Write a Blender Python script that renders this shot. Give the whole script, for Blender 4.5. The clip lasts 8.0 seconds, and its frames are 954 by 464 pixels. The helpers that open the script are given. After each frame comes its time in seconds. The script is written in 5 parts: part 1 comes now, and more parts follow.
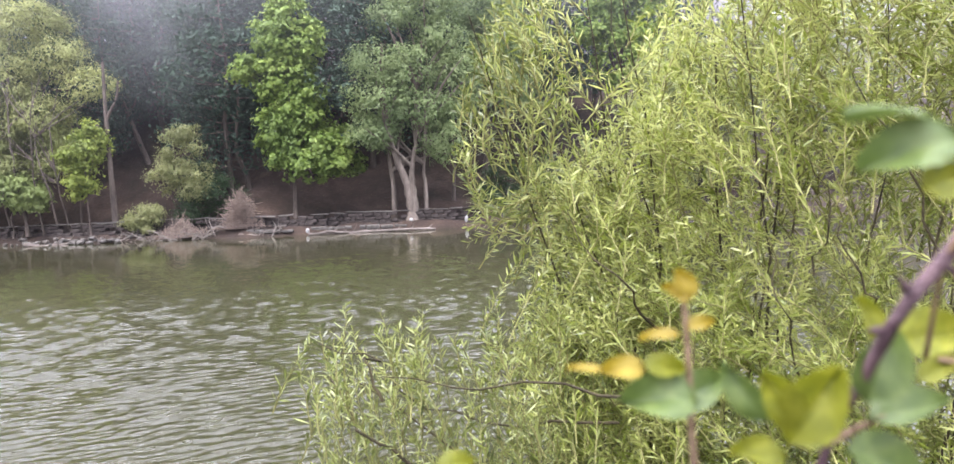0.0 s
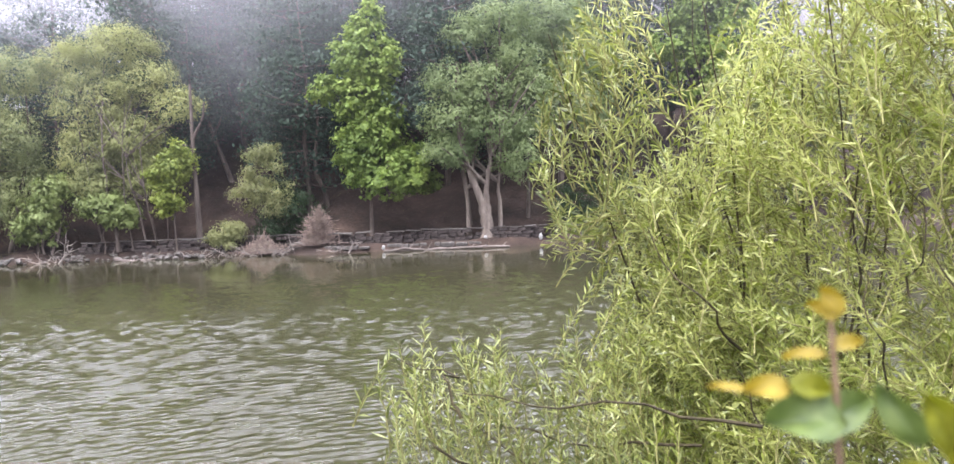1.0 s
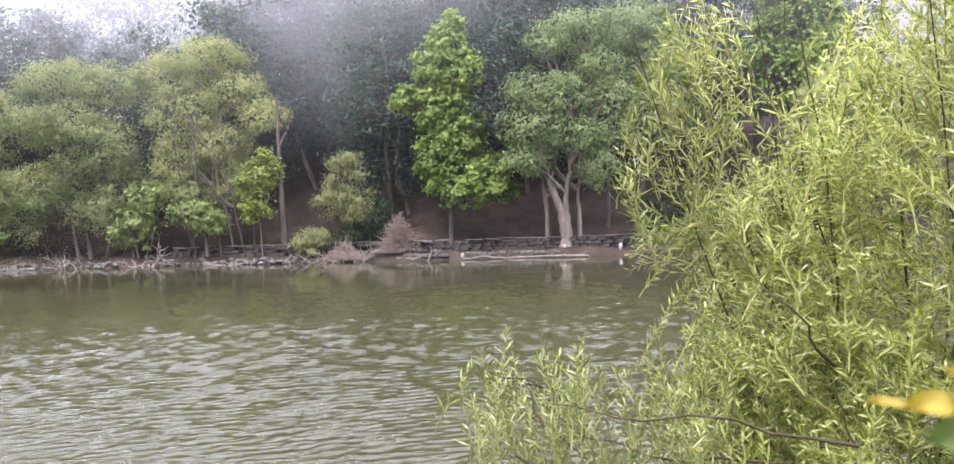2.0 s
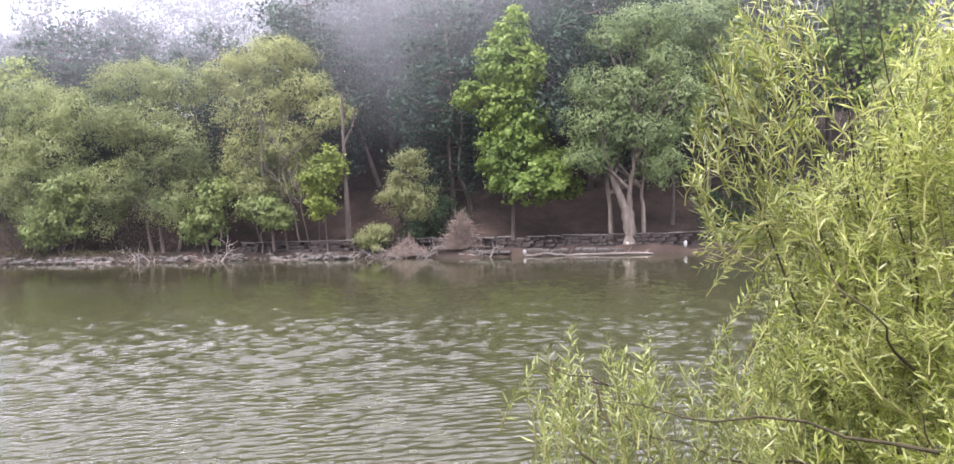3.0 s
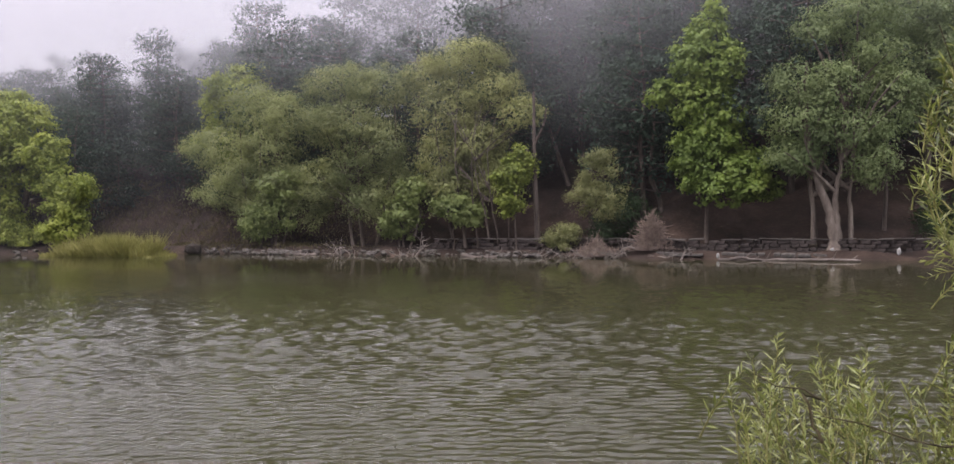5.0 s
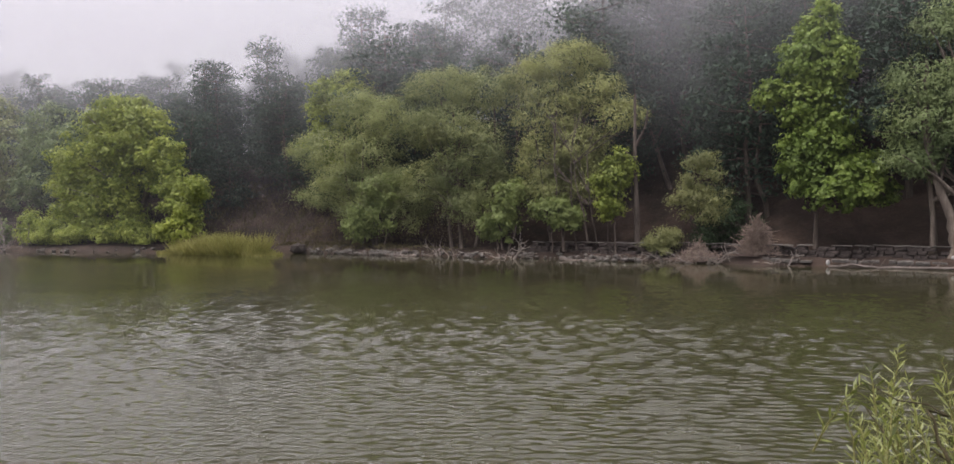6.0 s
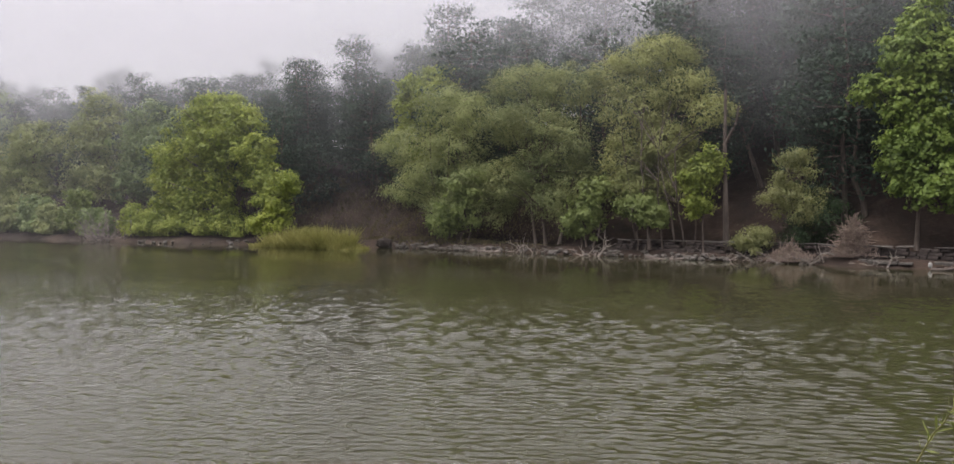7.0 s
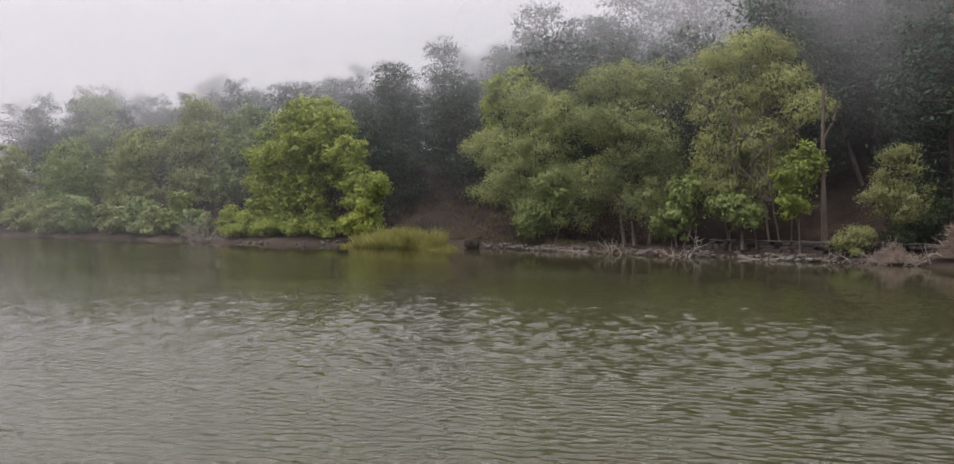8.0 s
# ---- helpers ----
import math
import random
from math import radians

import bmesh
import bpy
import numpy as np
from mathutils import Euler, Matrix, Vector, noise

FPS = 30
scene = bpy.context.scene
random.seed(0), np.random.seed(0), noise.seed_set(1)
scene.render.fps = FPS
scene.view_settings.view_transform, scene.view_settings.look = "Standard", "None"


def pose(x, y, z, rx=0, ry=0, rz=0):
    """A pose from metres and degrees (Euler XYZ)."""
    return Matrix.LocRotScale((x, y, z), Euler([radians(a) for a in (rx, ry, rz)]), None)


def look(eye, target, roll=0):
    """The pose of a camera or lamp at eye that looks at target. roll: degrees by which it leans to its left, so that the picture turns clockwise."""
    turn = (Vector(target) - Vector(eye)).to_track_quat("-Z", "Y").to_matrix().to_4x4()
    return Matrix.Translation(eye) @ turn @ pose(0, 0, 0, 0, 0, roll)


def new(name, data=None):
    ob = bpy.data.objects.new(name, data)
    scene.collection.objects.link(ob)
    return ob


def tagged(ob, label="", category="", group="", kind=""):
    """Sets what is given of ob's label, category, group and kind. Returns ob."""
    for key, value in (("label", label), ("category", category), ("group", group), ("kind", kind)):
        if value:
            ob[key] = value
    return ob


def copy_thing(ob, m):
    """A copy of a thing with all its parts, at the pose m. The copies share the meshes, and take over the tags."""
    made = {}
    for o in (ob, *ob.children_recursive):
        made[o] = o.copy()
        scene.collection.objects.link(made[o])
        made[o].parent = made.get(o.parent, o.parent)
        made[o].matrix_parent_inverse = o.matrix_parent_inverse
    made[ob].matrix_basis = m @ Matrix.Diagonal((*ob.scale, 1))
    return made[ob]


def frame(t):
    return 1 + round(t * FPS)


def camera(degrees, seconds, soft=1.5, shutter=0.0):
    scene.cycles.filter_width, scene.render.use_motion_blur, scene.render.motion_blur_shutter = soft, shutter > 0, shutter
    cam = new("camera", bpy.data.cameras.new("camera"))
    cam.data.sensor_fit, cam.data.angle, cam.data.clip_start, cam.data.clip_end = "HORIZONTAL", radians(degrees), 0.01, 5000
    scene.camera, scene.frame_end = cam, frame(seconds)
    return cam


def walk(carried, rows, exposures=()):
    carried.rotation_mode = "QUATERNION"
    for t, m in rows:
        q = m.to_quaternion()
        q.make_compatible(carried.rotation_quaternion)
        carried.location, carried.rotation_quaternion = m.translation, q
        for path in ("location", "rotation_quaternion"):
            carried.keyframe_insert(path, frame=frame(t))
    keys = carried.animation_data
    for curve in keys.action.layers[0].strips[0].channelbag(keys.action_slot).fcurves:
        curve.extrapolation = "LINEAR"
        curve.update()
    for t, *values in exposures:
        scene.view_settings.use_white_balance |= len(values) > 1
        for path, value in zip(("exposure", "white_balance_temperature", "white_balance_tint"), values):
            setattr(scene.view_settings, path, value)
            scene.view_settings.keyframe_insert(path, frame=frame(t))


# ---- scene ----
# Camera: held at arm's length over the lake, panning left about the body.
cam = camera(58.6, 8.0, soft=1.5)
cam.data.dof.use_dof, cam.data.dof.focus_distance, cam.data.dof.aperture_fstop = True, 6.0, 12.0
EYE, ARM = 2.0, 0.25
ROWS = [  # seconds, tilt, roll, yaw in degrees
    (0.0, 86.354, 2.497, -0.738),
    (0.5, 86.696, 2.368, 1.58),
    (1.0, 87.755, 2.49, 4.238),
    (1.5, 88.38, 2.279, 7.105),
    (3.0, 88.469, 1.888, 13.7),
    (3.5, 88.372, 1.707, 16.069),
    (4.0, 88.418, 1.531, 18.755),
    (4.5, 88.395, 1.353, 22.051),
    (5.0, 88.743, 0.916, 26.289),
    (6.5, 88.91, 0.185, 35.593),
    (7.0, 88.77, -0.14, 38.515),
    (7.5, 88.731, 0.029, 41.751),
    (8.0, 88.782, 0.051, 44.367),
]
walk(cam, [(t, pose(-ARM * math.sin(radians(yaw)), ARM * math.cos(radians(yaw)) - ARM, EYE, tilt, roll, yaw)) for t, tilt, roll, yaw in ROWS],
     exposures=[(0.0, 1.5, 6050, 16), (3.0, 1.42, 6150, 19), (3.5, 1.28, 6150, 20), (4.0, 1.13, 6150, 20), (4.5, 0.7, 6300, 20), (5.0, 0.22, 6500, 19), (6.5, 0.13, 6700, 13), (8.0, 0.09, 6750, 12)])

# ---- light: a bright overcast, misty sky ----
SUN_ELEV, SUN_TURN = 62.0, 112.0
world = bpy.data.worlds.new("overcast_sky")
scene.world = world
world.use_nodes = True
wn, wl = world.node_tree.nodes, world.node_tree.links
sky = wn.new("ShaderNodeTexSky")
sky.sky_type, sky.sun_disc = "NISHITA", False
sky.sun_elevation, sky.sun_rotation = radians(SUN_ELEV), radians(-SUN_TURN)
sky.air_density, sky.dust_density = 1.0, 6.0
scaled = wn.new("ShaderNodeMix")
scaled.data_type, scaled.blend_type = "RGBA", "MULTIPLY"
scaled.inputs["Factor"].default_value = 1.0
scaled.inputs["B"].default_value = (0.1, 0.1, 0.1, 1)
cloud = wn.new("ShaderNodeMix")
cloud.data_type = "RGBA"
cloud.inputs["Factor"].default_value = 0.9
cloud.inputs["B"].default_value = (0.715, 0.715, 0.765, 1)
wl.new(sky.outputs["Color"], scaled.inputs["A"])
wl.new(scaled.outputs["Result"], cloud.inputs["A"])
# an overcast sky is about three times as bright overhead as at the horizon
way_up = wn.new("ShaderNodeTexCoord")
parts_of = wn.new("ShaderNodeSeparateXYZ")
wl.new(way_up.outputs["Generated"], parts_of.inputs[0])
strength = None
for start, end, more in ((0.18, 0.45, 1.5), (0.55, 1.0, 2.8)):
    brighter = wn.new("ShaderNodeMapRange")
    brighter.interpolation_type = "SMOOTHSTEP"
    brighter.inputs["From Min"].default_value, brighter.inputs["From Max"].default_value = start, end
    brighter.inputs["To Min"].default_value, brighter.inputs["To Max"].default_value = (1.0 if strength is None else 0.0), more + (1.0 if strength is None else 0.0)
    wl.new(parts_of.outputs["Z"], brighter.inputs["Value"])
    if strength is None:
        strength = brighter
    else:
        total_up = wn.new("ShaderNodeMath")
        total_up.operation = "ADD"
        wl.new(strength.outputs["Result"], total_up.inputs[0])
        wl.new(brighter.outputs["Result"], total_up.inputs[1])
        wl.new(total_up.outputs[0], wn["Background"].inputs["Strength"])
wl.new(cloud.outputs["Result"], wn["Background"].inputs["Color"])
sun = bpy.data.lights.new("sun", "SUN")
sun.energy, sun.angle, sun.color = 1.5, radians(30), (1.0, 0.95, 0.86)
sun_ob = new("sun", sun)
sun_ob.matrix_world = look((-60 * math.sin(radians(SUN_TURN)), 60 * math.cos(radians(SUN_TURN)), 60 * math.tan(radians(SUN_ELEV))), (0, 0, 0))

# ---- materials ----
def nodes_of(name):
    mat = bpy.data.materials.new(name)
    mat.use_nodes = True
    return mat, mat.node_tree.nodes, mat.node_tree.links, mat.node_tree.nodes["Principled BSDF"]


def tex_noise(n, l, scale, detail=4.0, vec=None, rough=0.55):
    t = n.new("ShaderNodeTexNoise")
    t.inputs["Scale"].default_value, t.inputs["Detail"].default_value, t.inputs["Roughness"].default_value = scale, detail, rough
    if vec is not None:
        l.new(vec, t.inputs["Vector"])
    return t


def ramp(n, l, fac, stops):
    r = n.new("ShaderNodeValToRGB")
    el = r.color_ramp.elements
    el[0].position, el[0].color = stops[0][0], (*stops[0][1], 1)
    el[1].position, el[1].color = stops[-1][0], (*stops[-1][1], 1)
    for p, c in stops[1:-1]:
        e = el.new(p)
        e.color = (*c, 1)
    l.new(fac, r.inputs["Fac"])
    return r


def foliage(name, dark, mid, light, shine=0.25, through_light=0.42, patch=0.35, each=0.24, rough=0.55):
    """Leaf surface: each leaf its own tint, patches of tint over the crown, light showing through."""
    mat, n, l, b = nodes_of(name)
    geo = n.new("ShaderNodeNewGeometry")
    co = n.new("ShaderNodeTexCoord")
    big = tex_noise(n, l, patch, 3.0, co.outputs["Object"])
    mixv = n.new("ShaderNodeMath")
    mixv.operation = "MULTIPLY_ADD"
    mixv.inputs[1].default_value = each
    l.new(geo.outputs["Random Per Island"], mixv.inputs[0])
    off = n.new("ShaderNodeMath")
    off.operation = "MULTIPLY_ADD"
    off.inputs[1].default_value, off.inputs[2].default_value = 1.5, -0.42
    l.new(big.outputs["Fac"], off.inputs[0])
    l.new(off.outputs[0], mixv.inputs[2])
    r = ramp(n, l, mixv.outputs[0], [(0.05, dark), (0.5, mid), (0.95, light)])
    l.new(r.outputs["Color"], b.inputs["Base Color"])
    b.inputs["Roughness"].default_value = rough
    b.inputs["Specular IOR Level"].default_value = shine
    tr = n.new("ShaderNodeBsdfTranslucent")
    l.new(r.outputs["Color"], tr.inputs["Color"])
    mx = n.new("ShaderNodeMixShader")
    mx.inputs[0].default_value = through_light
    l.new(b.outputs[0], mx.inputs[1])
    l.new(tr.outputs[0], mx.inputs[2])
    l.new(mx.outputs[0], n["Material Output"].inputs["Surface"])
    return mat


def surface(name, stops, scale=3.0, rough=0.9, bump=0.4, stretch=(1, 1, 1), fine=18.0):
    """Bark, soil, stone: two scales of tint and a relief."""
    mat, n, l, b = nodes_of(name)
    co = n.new("ShaderNodeTexCoord")
    mp = n.new("ShaderNodeMapping")
    mp.inputs["Scale"].default_value = stretch
    l.new(co.outputs["Object"], mp.inputs["Vector"])
    a = tex_noise(n, l, scale, 5.0, mp.outputs[0])
    c = tex_noise(n, l, scale * fine / 3.0, 4.0, mp.outputs[0])
    geo = n.new("ShaderNodeNewGeometry")
    m1 = n.new("ShaderNodeMath")
    m1.operation = "MULTIPLY_ADD"
    m1.inputs[1].default_value = 0.4
    l.new(c.outputs["Fac"], m1.inputs[0])
    m2 = n.new("ShaderNodeMath")
    m2.operation = "MULTIPLY_ADD"
    m2.inputs[1].default_value, m2.inputs[2].default_value = 0.9, -0.15
    l.new(a.outputs["Fac"], m2.inputs[0])
    l.new(m2.outputs[0], m1.inputs[2])
    r = ramp(n, l, m1.outputs[0], stops)
    l.new(r.outputs["Color"], b.inputs["Base Color"])
    b.inputs["Roughness"].default_value = rough
    b.inputs["Specular IOR Level"].default_value = 0.2
    bp = n.new("ShaderNodeBump")
    bp.inputs["Strength"].default_value, bp.inputs["Distance"].default_value = bump, 0.04
    l.new(c.outputs["Fac"], bp.inputs["Height"])
    l.new(bp.outputs[0], b.inputs["Normal"])
    return mat


def water_material():
    mat, n, l, b = nodes_of("lake_water")
    co = n.new("ShaderNodeTexCoord")
    b.inputs["Base Color"].default_value = (0.029, 0.0285, 0.0135, 1)
    b.inputs["Roughness"].default_value = 0.03
    b.inputs["IOR"].default_value = 1.333
    mp = n.new("ShaderNodeMapping")
    mp.vector_type = "TEXTURE"
    mp.inputs["Scale"].default_value, mp.inputs["Rotation"].default_value = (0.9, 0.3, 1.0), (0, 0, radians(12))
    l.new(co.outputs["Object"], mp.inputs["Vector"])
    wav = tex_noise(n, l, 3.4, 2.0, mp.outputs[0], 0.5)
    mp2 = n.new("ShaderNodeMapping")
    mp2.vector_type = "TEXTURE"
    mp2.inputs["Scale"].default_value, mp2.inputs["Rotation"].default_value = (1.15, 0.48, 1.0), (0, 0, radians(9))
    l.new(co.outputs["Object"], mp2.inputs["Vector"])
    wide = tex_noise(n, l, 2.0, 2.0, mp2.outputs[0], 0.5)
    mp3 = n.new("ShaderNodeMapping")
    mp3.vector_type = "TEXTURE"
    mp3.inputs["Scale"].default_value, mp3.inputs["Rotation"].default_value = (1.5, 1.0, 1.0), (0, 0, radians(13))
    l.new(co.outputs["Object"], mp3.inputs["Vector"])
    bands = n.new("ShaderNodeTexWave")
    bands.bands_direction = "Y"
    bands.inputs["Scale"].default_value, bands.inputs["Distortion"].default_value = 3.0, 6.0
    bands.inputs["Detail"].default_value, bands.inputs["Detail Scale"].default_value = 2.0, 1.6
    l.new(mp3.outputs[0], bands.inputs["Vector"])
    total = None
    for node, weight in ((bands, 0.012), (wide, 0.03), (wav, 0.05)):
        add = n.new("ShaderNodeMath")
        add.operation = "MULTIPLY_ADD"
        add.inputs[1].default_value, add.inputs[2].default_value = weight, 0.0
        l.new(node.outputs["Fac"], add.inputs[0])
        if total is not None:
            l.new(total.outputs[0], add.inputs[2])
        total = add
    # short choppy wavelets out on the open lake
    mp4 = n.new("ShaderNodeMapping")
    mp4.vector_type = "TEXTURE"
    mp4.inputs["Scale"].default_value, mp4.inputs["Rotation"].default_value = (0.22, 0.45, 1.0), (0, 0, radians(7))
    l.new(co.outputs["Object"], mp4.inputs["Vector"])
    swell = tex_noise(n, l, 2.0, 1.0, mp4.outputs[0], 0.45)
    place = n.new("ShaderNodeVectorMath")
    place.operation = "DOT_PRODUCT"
    place.inputs[1].default_value = (-0.6, 0.8, 0.0)
    l.new(co.outputs["Object"], place.inputs[0])
    open_lake = n.new("ShaderNodeMapRange")
    open_lake.inputs["From Min"].default_value, open_lake.inputs["From Max"].default_value = 5.0, 14.0
    open_lake.inputs["To Min"].default_value, open_lake.inputs["To Max"].default_value = 0.05, 0.22
    l.new(place.outputs["Value"], open_lake.inputs["Value"])
    far_wave = n.new("ShaderNodeMath")
    far_wave.operation = "MULTIPLY"
    l.new(swell.outputs["Fac"], far_wave.inputs[0])
    l.new(open_lake.outputs["Result"], far_wave.inputs[1])
    summed = n.new("ShaderNodeMath")
    summed.operation = "ADD"
    l.new(total.outputs[0], summed.inputs[0])
    l.new(far_wave.outputs[0], summed.inputs[1])
    both = summed
    patches = tex_noise(n, l, 0.12, 3.0, co.outputs["Object"])
    pr = ramp(n, l, patches.outputs["Fac"], [(0.35, (0.6, 0.6, 0.6)), (0.62, (1, 1, 1))])
    sep = n.new("ShaderNodeSeparateXYZ")
    l.new(co.outputs["Object"], sep.inputs[0])
    lee = n.new("ShaderNodeMapRange")
    lee.interpolation_type = "SMOOTHSTEP"
    lee.inputs["From Min"].default_value, lee.inputs["From Max"].default_value = 19.5, 26.0
    lee.inputs["To Min"].default_value, lee.inputs["To Max"].default_value = 1.0, 0.1
    edge = n.new("ShaderNodeMath")
    edge.operation = "MULTIPLY_ADD"
    edge.inputs[1].default_value = 9.0
    l.new(patches.outputs["Fac"], edge.inputs[0])
    l.new(sep.outputs["Y"], edge.inputs[2])
    shift = n.new("ShaderNodeMath")
    shift.operation = "SUBTRACT"
    shift.inputs[1].default_value = 4.5
    l.new(edge.outputs[0], shift.inputs[0])
    l.new(shift.outputs[0], lee.inputs["Value"])
    calm = n.new("ShaderNodeMath")
    calm.operation = "MULTIPLY"
    l.new(lee.outputs["Result"], calm.inputs[0])
    l.new(pr.outputs["Color"], calm.inputs[1])
    gusts = tex_noise(n, l, 0.42, 3.0, mp2.outputs[0], 0.6)
    gr = ramp(n, l, gusts.outputs["Fac"], [(0.36, (0.75, 0.75, 0.75)), (0.6, (1, 1, 1))])
    gusty = n.new("ShaderNodeMath")
    gusty.operation = "MULTIPLY"
    l.new(both.outputs[0], gusty.inputs[0])
    l.new(gr.outputs["Color"], gusty.inputs[1])
    both = gusty
    hgt = n.new("ShaderNodeMath")
    hgt.operation = "MULTIPLY"
    l.new(both.outputs[0], hgt.inputs[0])
    l.new(calm.outputs[0], hgt.inputs[1])
    bp = n.new("ShaderNodeBump")
    bp.inputs["Strength"].default_value, bp.inputs["Distance"].default_value = 1.0, 0.1
    l.new(hgt.outputs[0], bp.inputs["Height"])
    l.new(bp.outputs[0], b.inputs["Normal"])
    return mat


M_WATER = water_material()
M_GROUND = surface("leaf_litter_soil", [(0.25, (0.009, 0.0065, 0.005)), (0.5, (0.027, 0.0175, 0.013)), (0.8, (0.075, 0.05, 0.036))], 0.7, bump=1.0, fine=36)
M_STONE = surface("shore_stone", [(0.25, (0.04, 0.036, 0.032)), (0.55, (0.1, 0.09, 0.08)), (0.85, (0.25, 0.235, 0.215))], 3.0)
M_WALLSTONE = surface("wall_stone", [(0.25, (0.016, 0.013, 0.0115)), (0.55, (0.045, 0.036, 0.032)), (0.85, (0.12, 0.1, 0.09))], 1.5)
M_BARK = surface("grey_brown_bark", [(0.25, (0.035, 0.028, 0.024)), (0.55, (0.09, 0.072, 0.06)), (0.85, (0.19, 0.16, 0.135))], 4, stretch=(1, 1, 0.2))
M_PALEBARK = surface("pale_willow_bark", [(0.25, (0.055, 0.043, 0.035)), (0.55, (0.135, 0.11, 0.09)), (0.85, (0.28, 0.24, 0.2))], 4, stretch=(1, 1, 0.2))
M_DEAD = surface("dead_wood", [(0.25, (0.09, 0.075, 0.065)), (0.55, (0.19, 0.165, 0.145)), (0.85, (0.36, 0.325, 0.29))], 5)
M_LOG = surface("weathered_log", [(0.25, (0.055, 0.045, 0.038)), (0.55, (0.13, 0.108, 0.095)), (0.85, (0.26, 0.225, 0.2))], 5, stretch=(0.3, 1, 1))
M_TWIGS = surface("red_brown_twigs", [(0.25, (0.1, 0.066, 0.053)), (0.55, (0.2, 0.155, 0.128)), (0.85, (0.36, 0.295, 0.25))], 5)
M_WHITE = surface("whitish_stone", [(0.25, (0.22, 0.215, 0.2)), (0.8, (0.42, 0.41, 0.39))], 5, rough=0.6)
M_ROTTEN = surface("rotten_wood", [(0.25, (0.012, 0.01, 0.009)), (0.55, (0.03, 0.024, 0.02)), (0.85, (0.07, 0.056, 0.047))], 5)
M_TWIG = surface("willow_twig", [(0.25, (0.018, 0.015, 0.009)), (0.6, (0.045, 0.036, 0.017)), (0.9, (0.1, 0.08, 0.035))], 8)
M_SHOOT = surface("green_willow_shoot", [(0.25, (0.09, 0.09, 0.03)), (0.6, (0.2, 0.19, 0.07)), (0.9, (0.32, 0.3, 0.13))], 8)
M_CANE = surface("purple_cane", [(0.25, (0.035, 0.02, 0.024)), (0.55, (0.08, 0.047, 0.052)), (0.85, (0.16, 0.1, 0.1))], 60, rough=0.5)
M_STEM = surface("red_stem", [(0.25, (0.12, 0.075, 0.045)), (0.6, (0.22, 0.15, 0.09)), (0.9, (0.32, 0.24, 0.15))], 60, rough=0.6)
M_PINE = foliage("pine_needles", (0.026, 0.042, 0.03), (0.05, 0.074, 0.052), (0.085, 0.114, 0.078), 0.1, 0.2, each=0.16, rough=0.8)
M_WILLOWFAR = foliage("willow_leaves_olive", (0.105, 0.13, 0.06), (0.225, 0.25, 0.105), (0.37, 0.385, 0.155), shine=0.12, each=0.13)
M_WILLOWTAN = foliage("willow_leaves_yellowed", (0.14, 0.158, 0.065), (0.27, 0.288, 0.11), (0.44, 0.435, 0.17), shine=0.12, each=0.13)
M_WILLOWSOFT = foliage("willow_leaves_soft", (0.135, 0.16, 0.073), (0.265, 0.295, 0.122), (0.4, 0.42, 0.18), shine=0.12, each=0.13)
M_WILLOWGREY = foliage("willow_leaves_grey", (0.09, 0.128, 0.052), (0.18, 0.232, 0.092), (0.29, 0.345, 0.142), each=0.16)
M_PLANE = foliage("plane_leaves", (0.07, 0.11, 0.026), (0.165, 0.235, 0.05), (0.32, 0.4, 0.09), each=0.36)
M_YELLOW = foliage("yellow_green_leaves", (0.085, 0.115, 0.022), (0.2, 0.245, 0.045), (0.38, 0.42, 0.09), each=0.36)
M_PALE = foliage("pale_bush_leaves", (0.12, 0.13, 0.052), (0.225, 0.237, 0.098), (0.36, 0.37, 0.175))
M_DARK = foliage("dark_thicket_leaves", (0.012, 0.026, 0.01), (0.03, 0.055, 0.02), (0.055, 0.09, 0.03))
M_LOWBUSH = foliage("bright_bush_leaves", (0.1, 0.13, 0.045), (0.19, 0.235, 0.075), (0.3, 0.34, 0.12))
M_REED = foliage("reed_blades", (0.12, 0.118, 0.038), (0.235, 0.228, 0.075), (0.38, 0.36, 0.15), each=0.4)
M_DRYGRASS = foliage("dry_grass_blades", (0.055, 0.048, 0.022), (0.1, 0.088, 0.042), (0.17, 0.15, 0.075))
# leaf colours carry the light too: stronger on the mass, weaker on outer sprays
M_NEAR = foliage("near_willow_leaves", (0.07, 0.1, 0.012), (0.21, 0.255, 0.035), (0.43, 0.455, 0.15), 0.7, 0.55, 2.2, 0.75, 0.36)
M_NEARGREENDIM = foliage("near_willow_leaves_green_dim", (0.028, 0.042, 0.006), (0.092, 0.115, 0.018), (0.27, 0.3, 0.09), 0.7, 0.45, 2.2, 0.75, 0.36)
M_BRAMBLE = foliage("bramble_leaf", (0.045, 0.075, 0.012), (0.08, 0.118, 0.022), (0.14, 0.18, 0.048), 0.5, 0.25, 160)
M_LIME = foliage("lime_young_leaf", (0.085, 0.1, 0.004), (0.14, 0.15, 0.007), (0.24, 0.24, 0.025), 0.3, 0.4, 160)
M_ORANGE = foliage("orange_young_leaf", (0.15, 0.108, 0.004), (0.225, 0.165, 0.007), (0.31, 0.245, 0.022), 0.4, 0.4, 160)

# ---- mesh helpers ----
rng = np.random.default_rng(7)


